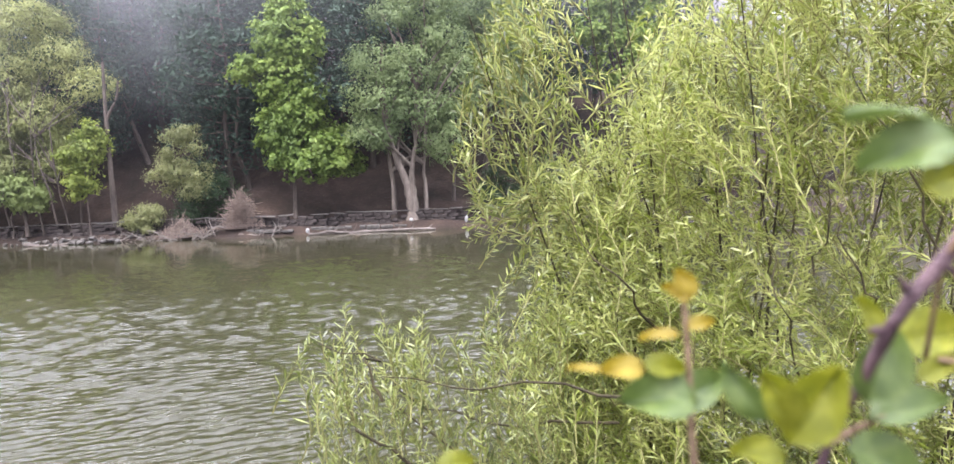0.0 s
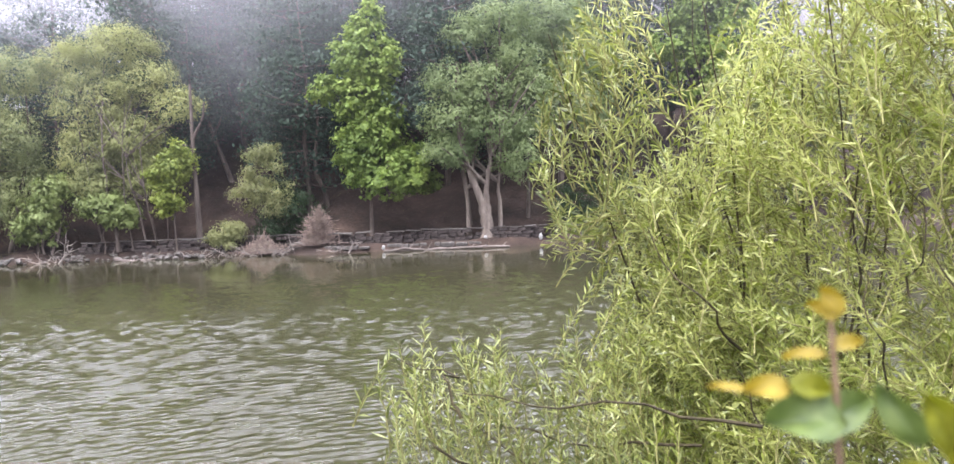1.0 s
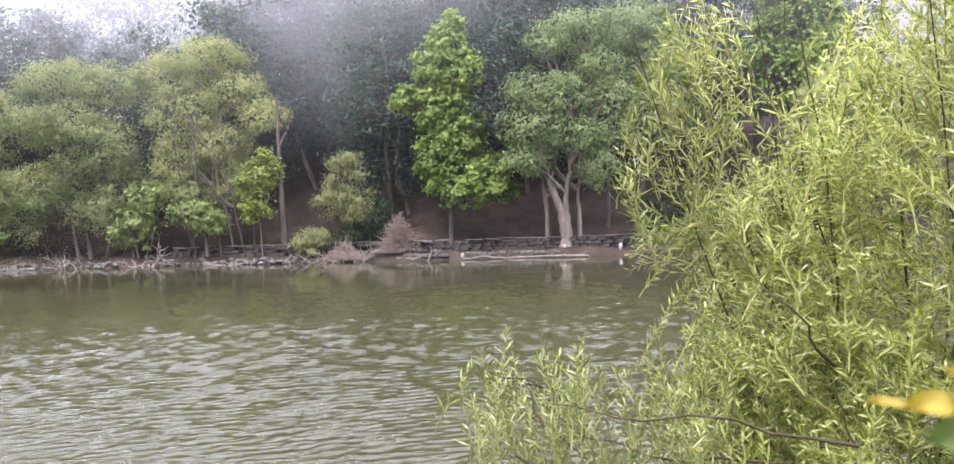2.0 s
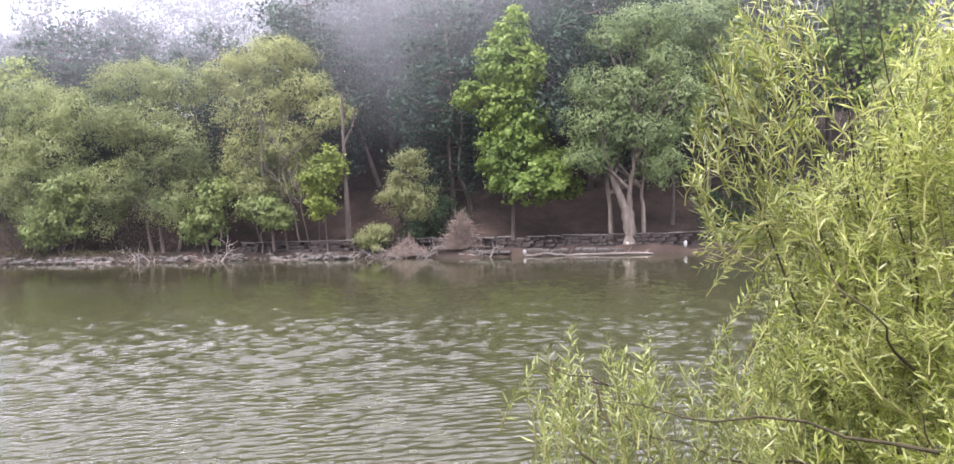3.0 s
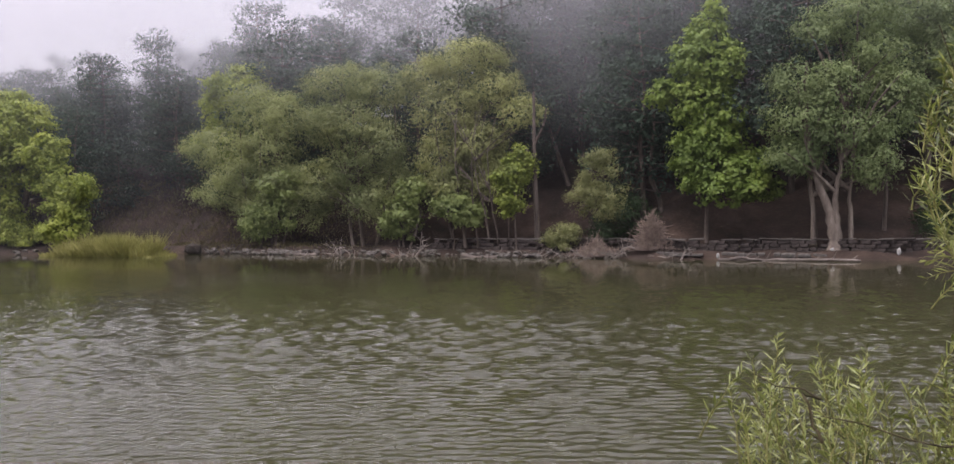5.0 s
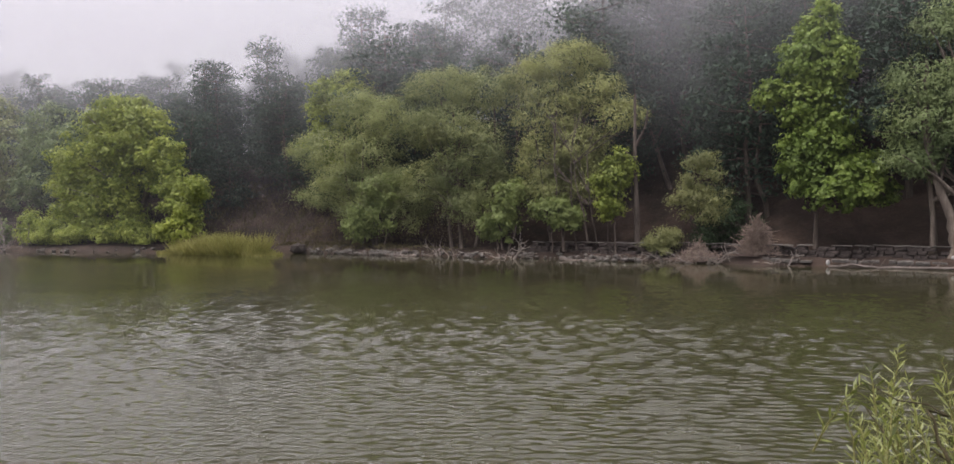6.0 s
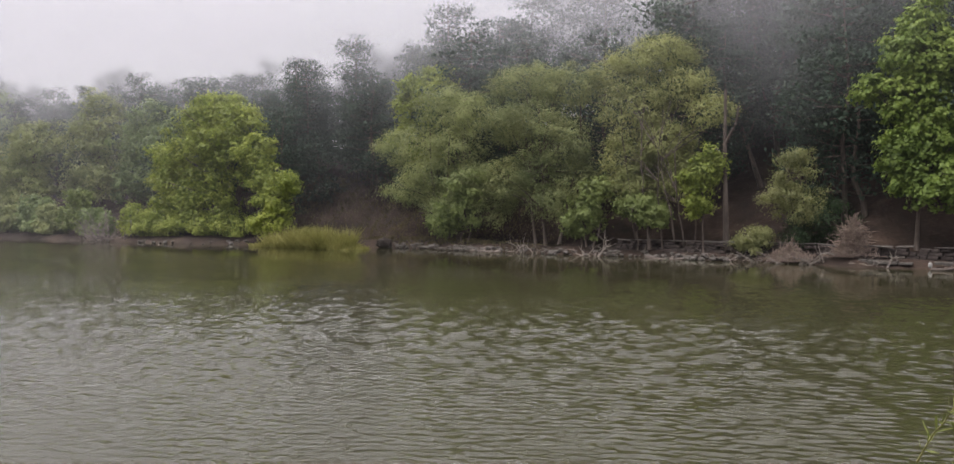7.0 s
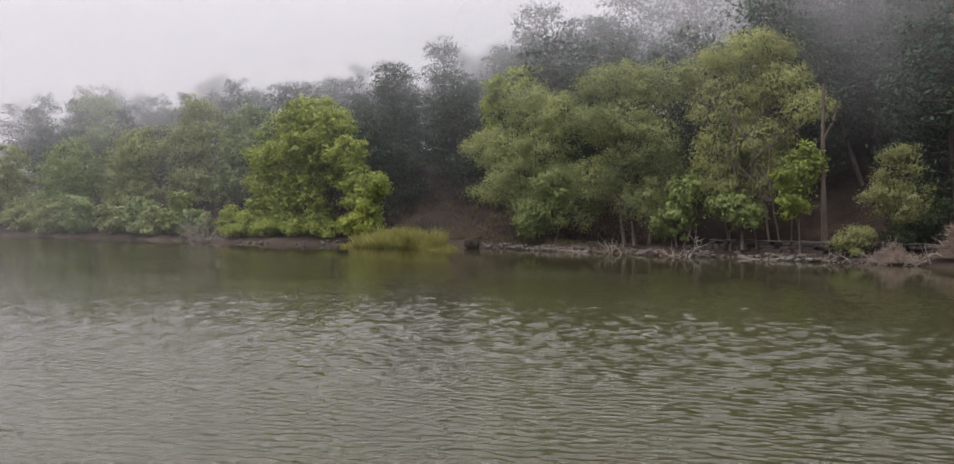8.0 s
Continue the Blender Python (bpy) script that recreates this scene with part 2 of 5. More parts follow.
def raw_mesh(name, verts, loops, starts, totals, material, smooth=False):
    me = bpy.data.meshes.new(name)
    me.vertices.add(len(verts))
    me.vertices.foreach_set("co", np.asarray(verts, dtype=np.float32).ravel())
    me.loops.add(len(loops))
    me.loops.foreach_set("vertex_index", np.asarray(loops, dtype=np.int32))
    me.polygons.add(len(starts))
    me.polygons.foreach_set("loop_start", np.asarray(starts, dtype=np.int32))
    me.polygons.foreach_set("loop_total", np.asarray(totals, dtype=np.int32))
    if smooth:
        me.polygons.foreach_set("use_smooth", np.ones(len(starts), dtype=bool))
    me.materials.append(material)
    me.update()
    me.validate()
    return me


def quads_mesh(name, verts, quads, material, smooth=False):
    q = np.asarray(quads, dtype=np.int32)
    return raw_mesh(name, verts, q.ravel(), np.arange(len(q)) * 4, np.full(len(q), 4), material, smooth)


def unit(v):
    return v / np.maximum(np.linalg.norm(v, axis=-1, keepdims=True), 1e-9)


def leaf_quads(centre, along, normal, length, width):
    """One four-cornered leaf at each centre, folded a little at its middle."""
    along = unit(along)
    side = unit(np.cross(normal, along))
    up = np.cross(along, side)
    length, width = length[:, None], width[:, None]
    a = centre - along * length * 0.5
    b = centre - along * length * 0.05 + side * width * 0.5 + up * width * 0.15
    c = centre + along * length * 0.5
    d = centre - along * length * 0.05 - side * width * 0.5 + up * width * 0.15
    v = np.stack([a, b, c, d], 1).reshape(-1, 3)
    return v, np.arange(len(v)).reshape(-1, 4)


def tube(points, radii, sides=6):
    """A tapered tube along points: vertices and four-cornered faces."""
    p = np.asarray(points, float)
    r = np.asarray(radii, float)
    t = unit(np.gradient(p, axis=0))
    ref = np.where(np.abs(t[:, 2:3]) > 0.9, np.array([[1.0, 0, 0]]), np.array([[0, 0, 1.0]]))
    u = unit(np.cross(t, ref))
    w = np.cross(t, u)
    ang = np.arange(sides) * 2 * np.pi / sides
    v = p[:, None] + r[:, None, None] * (np.cos(ang)[None, :, None] * u[:, None] + np.sin(ang)[None, :, None] * w[:, None])
    k = len(p)
    i, j = np.meshgrid(np.arange(k - 1), np.arange(sides), indexing="ij")
    f = np.stack([i * sides + j, i * sides + (j + 1) % sides, (i + 1) * sides + (j + 1) % sides, (i + 1) * sides + j], -1).reshape(-1, 4)
    v = v.reshape(-1, 3)
    return v, f


def join(pieces):
    vs, fs, k = [], [], 0
    for v, f in pieces:
        vs.append(v)
        fs.append(f + k)
        k += len(v)
    return np.concatenate(vs), np.concatenate(fs)


def bent(a, b, sag=0.0, wob=0.0, k=8, gen=rng):
    """Points of a limb from a to b, sagging in the middle and wandering a little."""
    a, b = np.asarray(a, float), np.asarray(b, float)
    s = np.linspace(0, 1, k)[:, None]
    p = a + (b - a) * s
    p[:, 2] += -sag * 4 * (s * (1 - s))[:, 0]
    w = np.cumsum(gen.normal(0, wob, (k, 3)), 0) * np.sin(np.pi * s)
    return p + w


def empty(name, x, y, z, label, category, group="", kind=""):
    e = new(name)
    e.empty_display_size = 0.2
    e.location = (x, y, z)
    return tagged(e, label, category, group, kind)


def part(name, me, parent, label="", kind=""):
    ob = new(name, me)
    ob.parent = parent
    return tagged(ob, label, kind=kind)


# ---- land form ----
FAR_X = [-300, -200, -140, -100, -85, -73, -57, -46, -36, -26, -20, -14, -9, 0, 10, 60, 300]
FAR_Y = [-60, -10, 14, 23, 26.5, 29, 29.8, 32, 35.6, 35.4, 35.4, 35, 34.2, 34.8, 36, 38, 38]
NEAR_X = [-300, -200, -60, -10, -3, 0.3, 2, 6, 30, 55, 300]
NEAR_Y = [-60, -45, -12, -0.5, 0.9, 1.6, 2.6, 5, 20, 38, 38]
HILL_X = [-300, -200, -140, -106, -65, -45, -20, 0, 40, 300]
HILL_H = [3, 4, 9, 11, 10, 13, 32, 38, 40, 40]


def far_shore(x):
    return np.interp(x, FAR_X, FAR_Y) + 0.35 * np.sin(x * 0.9) + 0.2 * np.sin(x * 2.3 + 1)


def height(x, y):
    x, y = np.asarray(x, float), np.asarray(y, float)
    s = y - far_shore(x)
    top = np.interp(x, HILL_X, HILL_H)
    bank = np.clip(s, 0, 1.2) * 0.3 + np.clip(s - 1.2, 0, 1.8) * 0.04
    slope = top * (1 - np.exp(-0.56 * np.maximum(s - 2.8, 0) / top))
    rough = 0.25 * np.sin(x * 0.37 + y * 0.21) * np.sin(y * 0.43 - x * 0.13) * np.clip(s / 8, 0, 1)
    zf = bank + slope + rough
    n = np.interp(x, NEAR_X, NEAR_Y) - y
    zn = 0.45 * (1 - np.exp(-np.maximum(n, 0) * 0.9)) + 0.03 * np.clip(n - 3, 0, 60)
    bed = -np.minimum(1.6, 0.35 * np.minimum(np.maximum(-s, 0), np.maximum(-n, 0)))
    return np.where(s > 0, zf, np.where(n > 0, zn, bed))


def build_ground():
    xs = np.concatenate([np.linspace(-3000, -330, 8), np.arange(-300, -100, 5), np.arange(-100, 25, 0.7), np.linspace(25, 100, 30), np.linspace(150, 3000, 8)])
    ys = np.concatenate([np.linspace(-3000, -120, 6), np.linspace(-100, -8, 16), np.arange(-6, 8, 0.5), np.linspace(8.5, 24, 14), np.arange(25, 48, 0.45), np.linspace(49, 130, 45), np.linspace(160, 3000, 8)])
    gx, gy = np.meshgrid(xs, ys, indexing="ij")
    gz = height(gx, gy)
    far_off = np.maximum(np.abs(gx) - 300, 0) + np.maximum(np.abs(gy) - 200, 0)
    gz = gz * np.exp(-far_off / 400.0)
    jig = 0.03 * rng.normal(size=gz.shape) * (gz > 0.05)
    v = np.stack([gx, gy, gz + jig], -1).reshape(-1, 3)
    nx, ny = len(xs), len(ys)
    i, j = np.meshgrid(np.arange(nx - 1), np.arange(ny - 1), indexing="ij")
    q = np.stack([i * ny + j, (i + 1) * ny + j, (i + 1) * ny + j + 1, i * ny + j + 1], -1).reshape(-1, 4)
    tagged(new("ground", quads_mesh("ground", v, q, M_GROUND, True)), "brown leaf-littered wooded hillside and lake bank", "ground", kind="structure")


build_ground()


def ripples(x, y, step, gen):
    """Height of wind ripples: many small waves running with the wind, calm in the lee of the far bank. step: the local mesh spacing."""
    z, power = np.zeros_like(x), np.full_like(x, 1e-6)
    r = np.hypot(x, y)
    main = np.interp(r, [6, 10, 16, 22], [0.17, 0.178, 0.19, 0.21])
    steep = np.interp(r, [6, 10, 15, 19, 26], [0.11, 0.135, 0.165, 0.15, 0.02])
    for k in range(120):
        length = 0.075 * 9.0 ** (k / 119.0) * gen.uniform(0.97, 1.03)
        turn = radians(116) + gen.normal(0, 0.36)
        number = 2 * np.pi / length
        keep = np.exp(-0.5 * (np.log(length / main) / 0.25) ** 2) * np.clip((length / step - 1.6) / 1.2, 0, 1)
        th = number * (x * np.cos(turn) + y * np.sin(turn)) + gen.uniform(0, 6.28)
        z += keep / number * (np.sin(th) + 0.3 * np.cos(2 * th))
        power += keep ** 2 / 2
    z *= steep / np.sqrt(power)
    calm = y + 1.2 * np.sin(x * 0.31) + 0.7 * np.sin(x * 0.83 + 2)
    lee = 0.1 + 0.9 * np.clip((np.interp(x, [-18, -4], [25.0, 30.0]) - calm) / 4.0, 0, 1)
    # the wind reaches the eastern water more freely
    lee = lee * (1 + 0.5 * np.clip((x + 10) / 9, 0, 1) * np.clip((r - 9) / 6, 0, 1))
    gust = 0.88 + 0.12 * np.sin(0.55 * x + 0.9 * np.sin(0.4 * y)) * np.sin(0.7 * y + 0.35 * x + 1)
    return z * lee * gust


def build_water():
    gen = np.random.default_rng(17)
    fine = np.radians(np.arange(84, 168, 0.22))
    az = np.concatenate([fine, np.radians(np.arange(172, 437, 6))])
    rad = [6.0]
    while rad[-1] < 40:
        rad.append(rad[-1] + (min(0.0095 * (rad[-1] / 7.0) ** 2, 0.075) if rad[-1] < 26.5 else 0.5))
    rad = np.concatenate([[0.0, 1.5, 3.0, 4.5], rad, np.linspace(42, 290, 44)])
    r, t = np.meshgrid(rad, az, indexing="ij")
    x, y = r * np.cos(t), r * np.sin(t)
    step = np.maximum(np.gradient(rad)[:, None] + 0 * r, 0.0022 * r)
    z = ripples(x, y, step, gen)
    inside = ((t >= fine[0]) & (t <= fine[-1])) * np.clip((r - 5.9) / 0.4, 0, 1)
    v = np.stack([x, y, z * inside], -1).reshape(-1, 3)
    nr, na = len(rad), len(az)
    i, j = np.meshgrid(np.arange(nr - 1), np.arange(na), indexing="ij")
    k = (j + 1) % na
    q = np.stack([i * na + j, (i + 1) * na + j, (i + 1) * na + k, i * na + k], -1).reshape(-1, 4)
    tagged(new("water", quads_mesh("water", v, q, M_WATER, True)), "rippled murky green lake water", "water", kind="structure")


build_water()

# ---- trees of the far bank ----
def crown_points(blobs, count, gen, tuft=0.5, flat=0.7, dome=0.2):
    """Leaf places on many domed tufts that cover the lobes of a crown, with the way out of each tuft."""
    cs, rs, outs = [], [], []
    for b in blobs:
        c, r = np.array(b[:3]), np.array(b[3:6])
        k = int(2.6 * (r[0] * r[1] * r[2]) ** (2 / 3) * 4 / tuft ** 2 / 4) + 3
        d = unit(gen.normal(size=(k, 3)) + np.array([0, 0, 0.15]))
        rad = gen.uniform(0.62, 1.0, k) * (1 + 0.1 * gen.normal(size=k))
        inner = gen.uniform(size=k) < 0.2
        rad[inner] *= gen.uniform(0.3, 0.8, inner.sum())
        cs.append(c + d * r * rad[:, None])
        rs.append(tuft * gen.uniform(0.4, 1.4, k))
        outs.append(d)
    c, r, o = np.concatenate(cs), np.concatenate(rs), np.concatenate(outs)
    m = np.maximum(((1 - dome) * count * r ** 2 / (r ** 2).sum()).astype(int), 3)
    w = np.repeat(np.arange(len(c)), m)
    d = unit(gen.normal(size=(len(w), 3)) + 0.55 * o[w] + np.array([0, 0, 0.35]))
    p = c[w] + d * (r[w] * np.clip(gen.normal(0.8, 0.38, len(w)), 0.1, 1.9))[:, None] * np.array([1, 1, flat])
    # the rest lie close over the uneven domes of the lobes
    lobes = np.array([b[:6] for b in blobs], float)
    area = (lobes[:, 3] * lobes[:, 4] * lobes[:, 5]) ** (2 / 3)
    k = gen.choice(len(lobes), int(count * dome), p=area / area.sum())
    e = unit(gen.normal(size=(len(k), 3)) + np.array([0, 0, 0.25]))
    ph = 1.7 * k[:, None]
    bump = np.sin(7 * e + ph).prod(1) + 0.6 * np.sin(13 * e[:, [1, 2, 0]] + 2 * ph).prod(1)
    shell = lobes[k, :3] + e * lobes[k, 3:6] * (np.clip(gen.normal(0.88, 0.12, len(k)), 0.4, 1.15) * (1 + 0.28 * bump))[:, None]
    return np.concatenate([p, shell]), np.concatenate([unit(d + 0.35 * o[w]), e])


def crown_mesh(name, blobs, count, leaf, width, material, gen, droop=0.3, clump=0.5):
    p, o = crown_points(blobs, count, gen, clump, dome=0.42 if droop > 0.5 else 0.15)
    p[:, 2] = np.maximum(p[:, 2], 0.12)
    n = len(p)
    flat_way = np.cross(o, unit(gen.normal(size=(n, 3))))
    along = flat_way + 0.45 * o + np.array([0, 0, -droop])
    normal = unit(o + np.array([0, 0, 0.45]) + gen.normal(0, 0.2, (n, 3)))
    v, q = leaf_quads(p, along, normal, leaf * gen.uniform(0.6, 1.35, n), width * gen.uniform(0.7, 1.3, n))
    return quads_mesh(name, v, q, material)


def trunk_path(foot, top, lean, gen, wob=0.05, k=9):
    return bent(foot, top, 0, wob, k, gen) + np.linspace(0, 1, k)[:, None] ** 2 * np.array([lean, 0, 0])


def broad_tree(name, x, y, blobs, material, label, category, seed, count=9000, leaf=0.15, width=0.075, trunk=0.16, stems=((0, 0),),
               droop=0.3, bark=None, clump=0.52, top=None, group="", stem_lines=(), thick=(1, 1, 1, 1)):
    """A tree: stems from the ground, limbs into each lobe of the crown, leaves in clumps. Lobes: (dx, dy, z, rx, ry, rz)."""
    gen = np.random.default_rng(seed)
    z0 = float(height(x, y))
    if droop > 0.5:
        blobs = [(*b[:3], 0.95 * b[3], 0.95 * b[4], 0.95 * b[5]) for b in blobs]
    e = empty(name, x, y, z0 - 0.05, label, category, group)
    bark = bark or M_BARK
    high = top or max(b[2] for b in blobs)
    tops = []
    for line, stout in zip(stem_lines, thick):
        pts = np.array(line, float)
        k = np.linspace(0, len(pts) - 1, 3 * len(pts))
        path = np.stack([np.interp(k, np.arange(len(pts)), pts[:, c]) for c in range(3)], -1)
        path[1:-1] = (path[:-2] + 2 * path[1:-1] + path[2:]) / 4 + gen.normal(0, 0.02, (len(path) - 2, 3))
        rad = trunk * stout * np.linspace(1.15, 0.35, len(path)) * gen.uniform(0.85, 1.1, len(path))
        rad[0] *= 1.6
        v, f = tube(path, rad, 8)
        part("trunk", quads_mesh("trunk", v, f, bark, True), e)
        tops.append(path)
    for sx, sy in (() if stem_lines else stems):
        path = trunk_path((sx, sy, 0), (sx * 2.2 + gen.normal(0, 0.2), sy * 2 + gen.normal(0, 0.2), high * 0.85), 0, gen)
        rad = trunk * np.linspace(1.0, 0.3, len(path)) * gen.uniform(0.8, 1.15)
        rad[0] *= 1.35
        v, f = tube(path, rad, 8)
        part("trunk", quads_mesh("trunk", v, f, bark, True), e)
        tops.append(path)
    for b in blobs:
        path = tops[int(gen.integers(len(tops)))]
        k = int(np.clip(np.searchsorted(path[:, 2], b[2] * 0.55), 1, len(path) - 2))
        for m in range(3):
            end = np.array(b[:3]) + gen.normal(0, 0.45, 3) * np.array(b[3:6])
            pts = bent(path[k], end, -0.08, 0.05, 6, gen)
            v, f = tube(pts, trunk * 0.42 * np.linspace(1, 0.2, 6), 5)
            part("limb", quads_mesh("limb", v, f, bark, True), e)
    small = min(1.0, 0.35 + 0.3 * float(np.mean([b[3] for b in blobs])))
    part("crown", crown_mesh("crown", blobs, count, leaf, width, material, gen, droop, clump * small), e, kind="stuff")
    return e


# the tall bright plane tree
broad_tree("plane_tree", -7.5, 37.2, [(0.2, 0, 9.0, 0.9, 0.9, 1.1), (-0.4, 0, 7.8, 1.3, 1.1, 1.0), (0.8, 0.1, 7.6, 1.0, 1.0, 1.1), (-1.6, -0.3, 6.5, 0.9, 0.8, 0.5), (0, 0, 6.2, 1.3, 1.2, 1.0),
           (0.6, 0, 5.0, 1.2, 1.1, 1.0), (-0.2, -0.3, 3.8, 1.2, 1.1, 1.0), (1.0, -0.4, 3.0, 1.7, 1.2, 0.9), (2.0, -0.2, 2.4, 1.1, 1.0, 0.7), (0.9, -0.5, 2.2, 1.4, 1.0, 0.6), (0.3, -0.2, 4.4, 1.2, 1.1, 0.8), (-0.6, 0, 5.6, 0.9, 0.9, 0.7),
           (0.2, 0.2, 7.0, 1.0, 0.8, 0.9), (0.4, 0.2, 5.6, 0.9, 0.8, 0.8), (0.8, 0.3, 4.0, 1.2, 0.8, 0.8), (-0.3, -0.2, 2.9, 0.8, 0.8, 0.6), (1.9, 0.2, 3.3, 0.9, 0.8, 0.7)], M_PLANE,
           "tall plane tree with bright green leaves on the bank", "tree", 11, 34000, 0.18, 0.14, 0.1, droop=0.15, clump=0.4)
# the pale-stemmed willow with two leaning stems
broad_tree("willow_tree", -2.5, 36.0, [(0.9, 0.8, 9.2, 1.9, 1.4, 1.0), (-0.6, 0.5, 8.6, 1.1, 1.0, 0.7), (1.6, 0.8, 7.6, 1.4, 1.2, 0.9), (-1.1, 0, 6.6, 1.3, 1.2, 1.0), (0.3, 0, 6.3, 1.4, 1.2, 1.0),
           (-0.9, -0.2, 5.0, 1.6, 1.2, 1.0), (0.8, 0, 4.6, 1.4, 1.2, 1.0), (-0.9, 0, 3.7, 0.9, 0.9, 0.7), (2.2, 0.6, 5.8, 1.3, 1.2, 1.6), (-1.4, -0.1, 3.8, 0.9, 0.9, 0.7), (1.6, 0.3, 3.3, 1.1, 1.0, 1.0)], M_WILLOWGREY,
           "grey-green willow with pale split stems by the water", "tree", 12, 34000, 0.15, 0.055, 0.2, droop=0.6, bark=M_PALEBARK,
           stem_lines=[[(0.2, -0.2, 0), (0.15, -0.2, 0.8), (0.02, -0.2, 1.6), (-0.3, -0.15, 2.5), (-0.6, -0.1, 3.4), (-0.9, 0, 5.5), (-0.8, 0.2, 7.5)], [(0.32, -0.15, 0), (0.3, -0.2, 0.9), (0.2, -0.2, 1.7), (0.3, -0.1, 2.6), (0.5, 0, 3.6), (0.9, 0.4, 7.6)],
                       [(-0.62, 0.3, 0), (-0.6, 0.3, 1.5), (-0.7, 0.3, 3.2), (-0.7, 0.2, 5.0)], [(0.72, 0.2, 0), (0.76, 0.2, 1.1), (0.74, 0.2, 2.4), (1.2, 0.4, 5.5)]], thick=(1.0, 0.75, 0.55, 0.5))
# the great clump of olive willows
broad_tree("willow_tree", -19.0, 37.6, [(-0.4, 0.6, 9.3, 2.4, 1.8, 1.1), (-2.6, 0.8, 8.5, 1.6, 1.4, 1.2), (1.2, 0.4, 7.6, 1.6, 1.4, 1.1), (2.9, -0.4, 6.3, 1.3, 0.9, 0.7), (-1.2, 0, 6.8, 2.2, 1.5, 1.4),
           (0.6, -0.2, 5.0, 1.6, 1.3, 1.2), (-1.6, 0, 4.6, 1.5, 1.3, 1.3), (-1.0, -0.3, 3.0, 1.6, 1.2, 1.0), (1.2, -0.2, 3.2, 1.1, 1.0, 1.0), (0.2, 0.4, 4.0, 1.6, 1.0, 1.2)], M_WILLOWTAN,
           "large olive-green willow with several thin stems", "tree", 21, 48000, 0.135, 0.05, 0.085, droop=0.6, thick=(0.8, 0.55, 0.5, 0.6, 0.45, 0.4), bark=M_BARK,
           stem_lines=[[(0.1, -0.9, 0), (0.0, -1.2, 2.0), (-0.2, -1.3, 4.0), (-0.5, -0.5, 7.5)], [(1.5, -1.0, 0), (1.35, -1.2, 1.6), (0.9, -1.4, 3.6), (0.6, -0.6, 6.6)], [(1.9, -0.9, 0), (1.7, -1.2, 2.0), (1.5, -1.3, 4.2), (1.7, -0.7, 6.2)],
                       [(-0.8, -0.5, 0), (-0.9, -0.8, 2.0), (-1.4, -0.8, 5.0), (-2.0, 0, 7.5)], [(0.8, -0.9, 0), (0.7, -1.25, 2.2), (0.75, -1.4, 5.0), (1.0, -0.6, 7.0)], [(2.4, -0.8, 0), (2.5, -1.0, 2.0), (2.6, -0.9, 5.6)]], group="willows on the far bank")
broad_tree("willow_tree", -25.3, 37.4, [(-1.6, 0.5, 8.7, 2.5, 1.8, 1.1), (1.2, 0.5, 8.3, 1.8, 1.5, 1.2), (-0.3, -0.2, 6.6, 2.0, 1.4, 1.2), (1.5, -0.2, 5.4, 1.6, 1.3, 1.5), (-2.8, 0.2, 6.6, 1.6, 1.4, 1.3),
           (-0.6, 0, 4.0, 1.8, 1.4, 1.4), (2.0, 0.2, 3.2, 1.4, 1.2, 1.3), (0.5, -0.3, 2.2, 1.6, 1.2, 1.0), (-2.4, -0.2, 3.4, 1.6, 1.3, 1.2)], M_WILLOWFAR,
           "large olive-green willow leaning over dead branches", "tree", 22, 48000, 0.135, 0.05, 0.1, ((0, 0), (0.7, 0.2), (-0.7, 0.1)), 0.6, group="willows on the far bank")
broad_tree("willow_tree", -32.2, 37.6, [(-0.6, 0.4, 7.8, 2.1, 1.8, 1.4), (-3.2, 0.4, 5.6, 2.7, 1.9, 1.4), (1.6, 0.2, 7.2, 1.7, 1.5, 1.3), (0.6, 0, 5.2, 2.2, 1.6, 1.5), (-1.6, 0, 3.8, 2.2, 1.6, 1.2),
           (1.8, -0.2, 3.4, 1.6, 1.4, 1.4), (-2.8, -0.2, 3.0, 1.8, 1.4, 1.0), (0.2, -0.3, 2.0, 1.8, 1.2, 1.0), (3.4, 0, 2.2, 1.3, 1.2, 1.3)], M_WILLOWSOFT,
           "broad grey-olive willow spreading over the stones", "tree", 23, 48000, 0.135, 0.05, 0.1, ((0, 0), (0.6, 0.2), (-0.8, 0.1)), 0.6, group="willows on the far bank")
broad_tree("plane_tree", -37.6, 41.5, [(0.5, 0, 8.0, 2.0, 1.6, 1.2), (-0.6, 0, 6.4, 2.0, 1.6, 1.4), (1.6, 0, 6.6, 1.8, 1.5, 1.3), (0, 0, 4.4, 2.2, 1.8, 1.6)], M_YELLOW,
           "yellow-green plane tree behind the willows", "tree", 24, 15000, 0.2, 0.146, 0.15, droop=0.15)
broad_tree("bush", -30.7, 36.9, [(0, 0, 1.9, 1.5, 1.2, 1.4), (0.6, 0, 3.3, 1.4, 1.1, 0.8), (-1.2, -0.2, 1.5, 0.9, 0.9, 1.1)], M_LOWBUSH,
           "bright green bush at the foot of a willow", "bush", 25, 7000, 0.2, 0.11, 0.06, ((0, 0), (0.4, 0.1), (-0.3, 0.1)), 0.3)
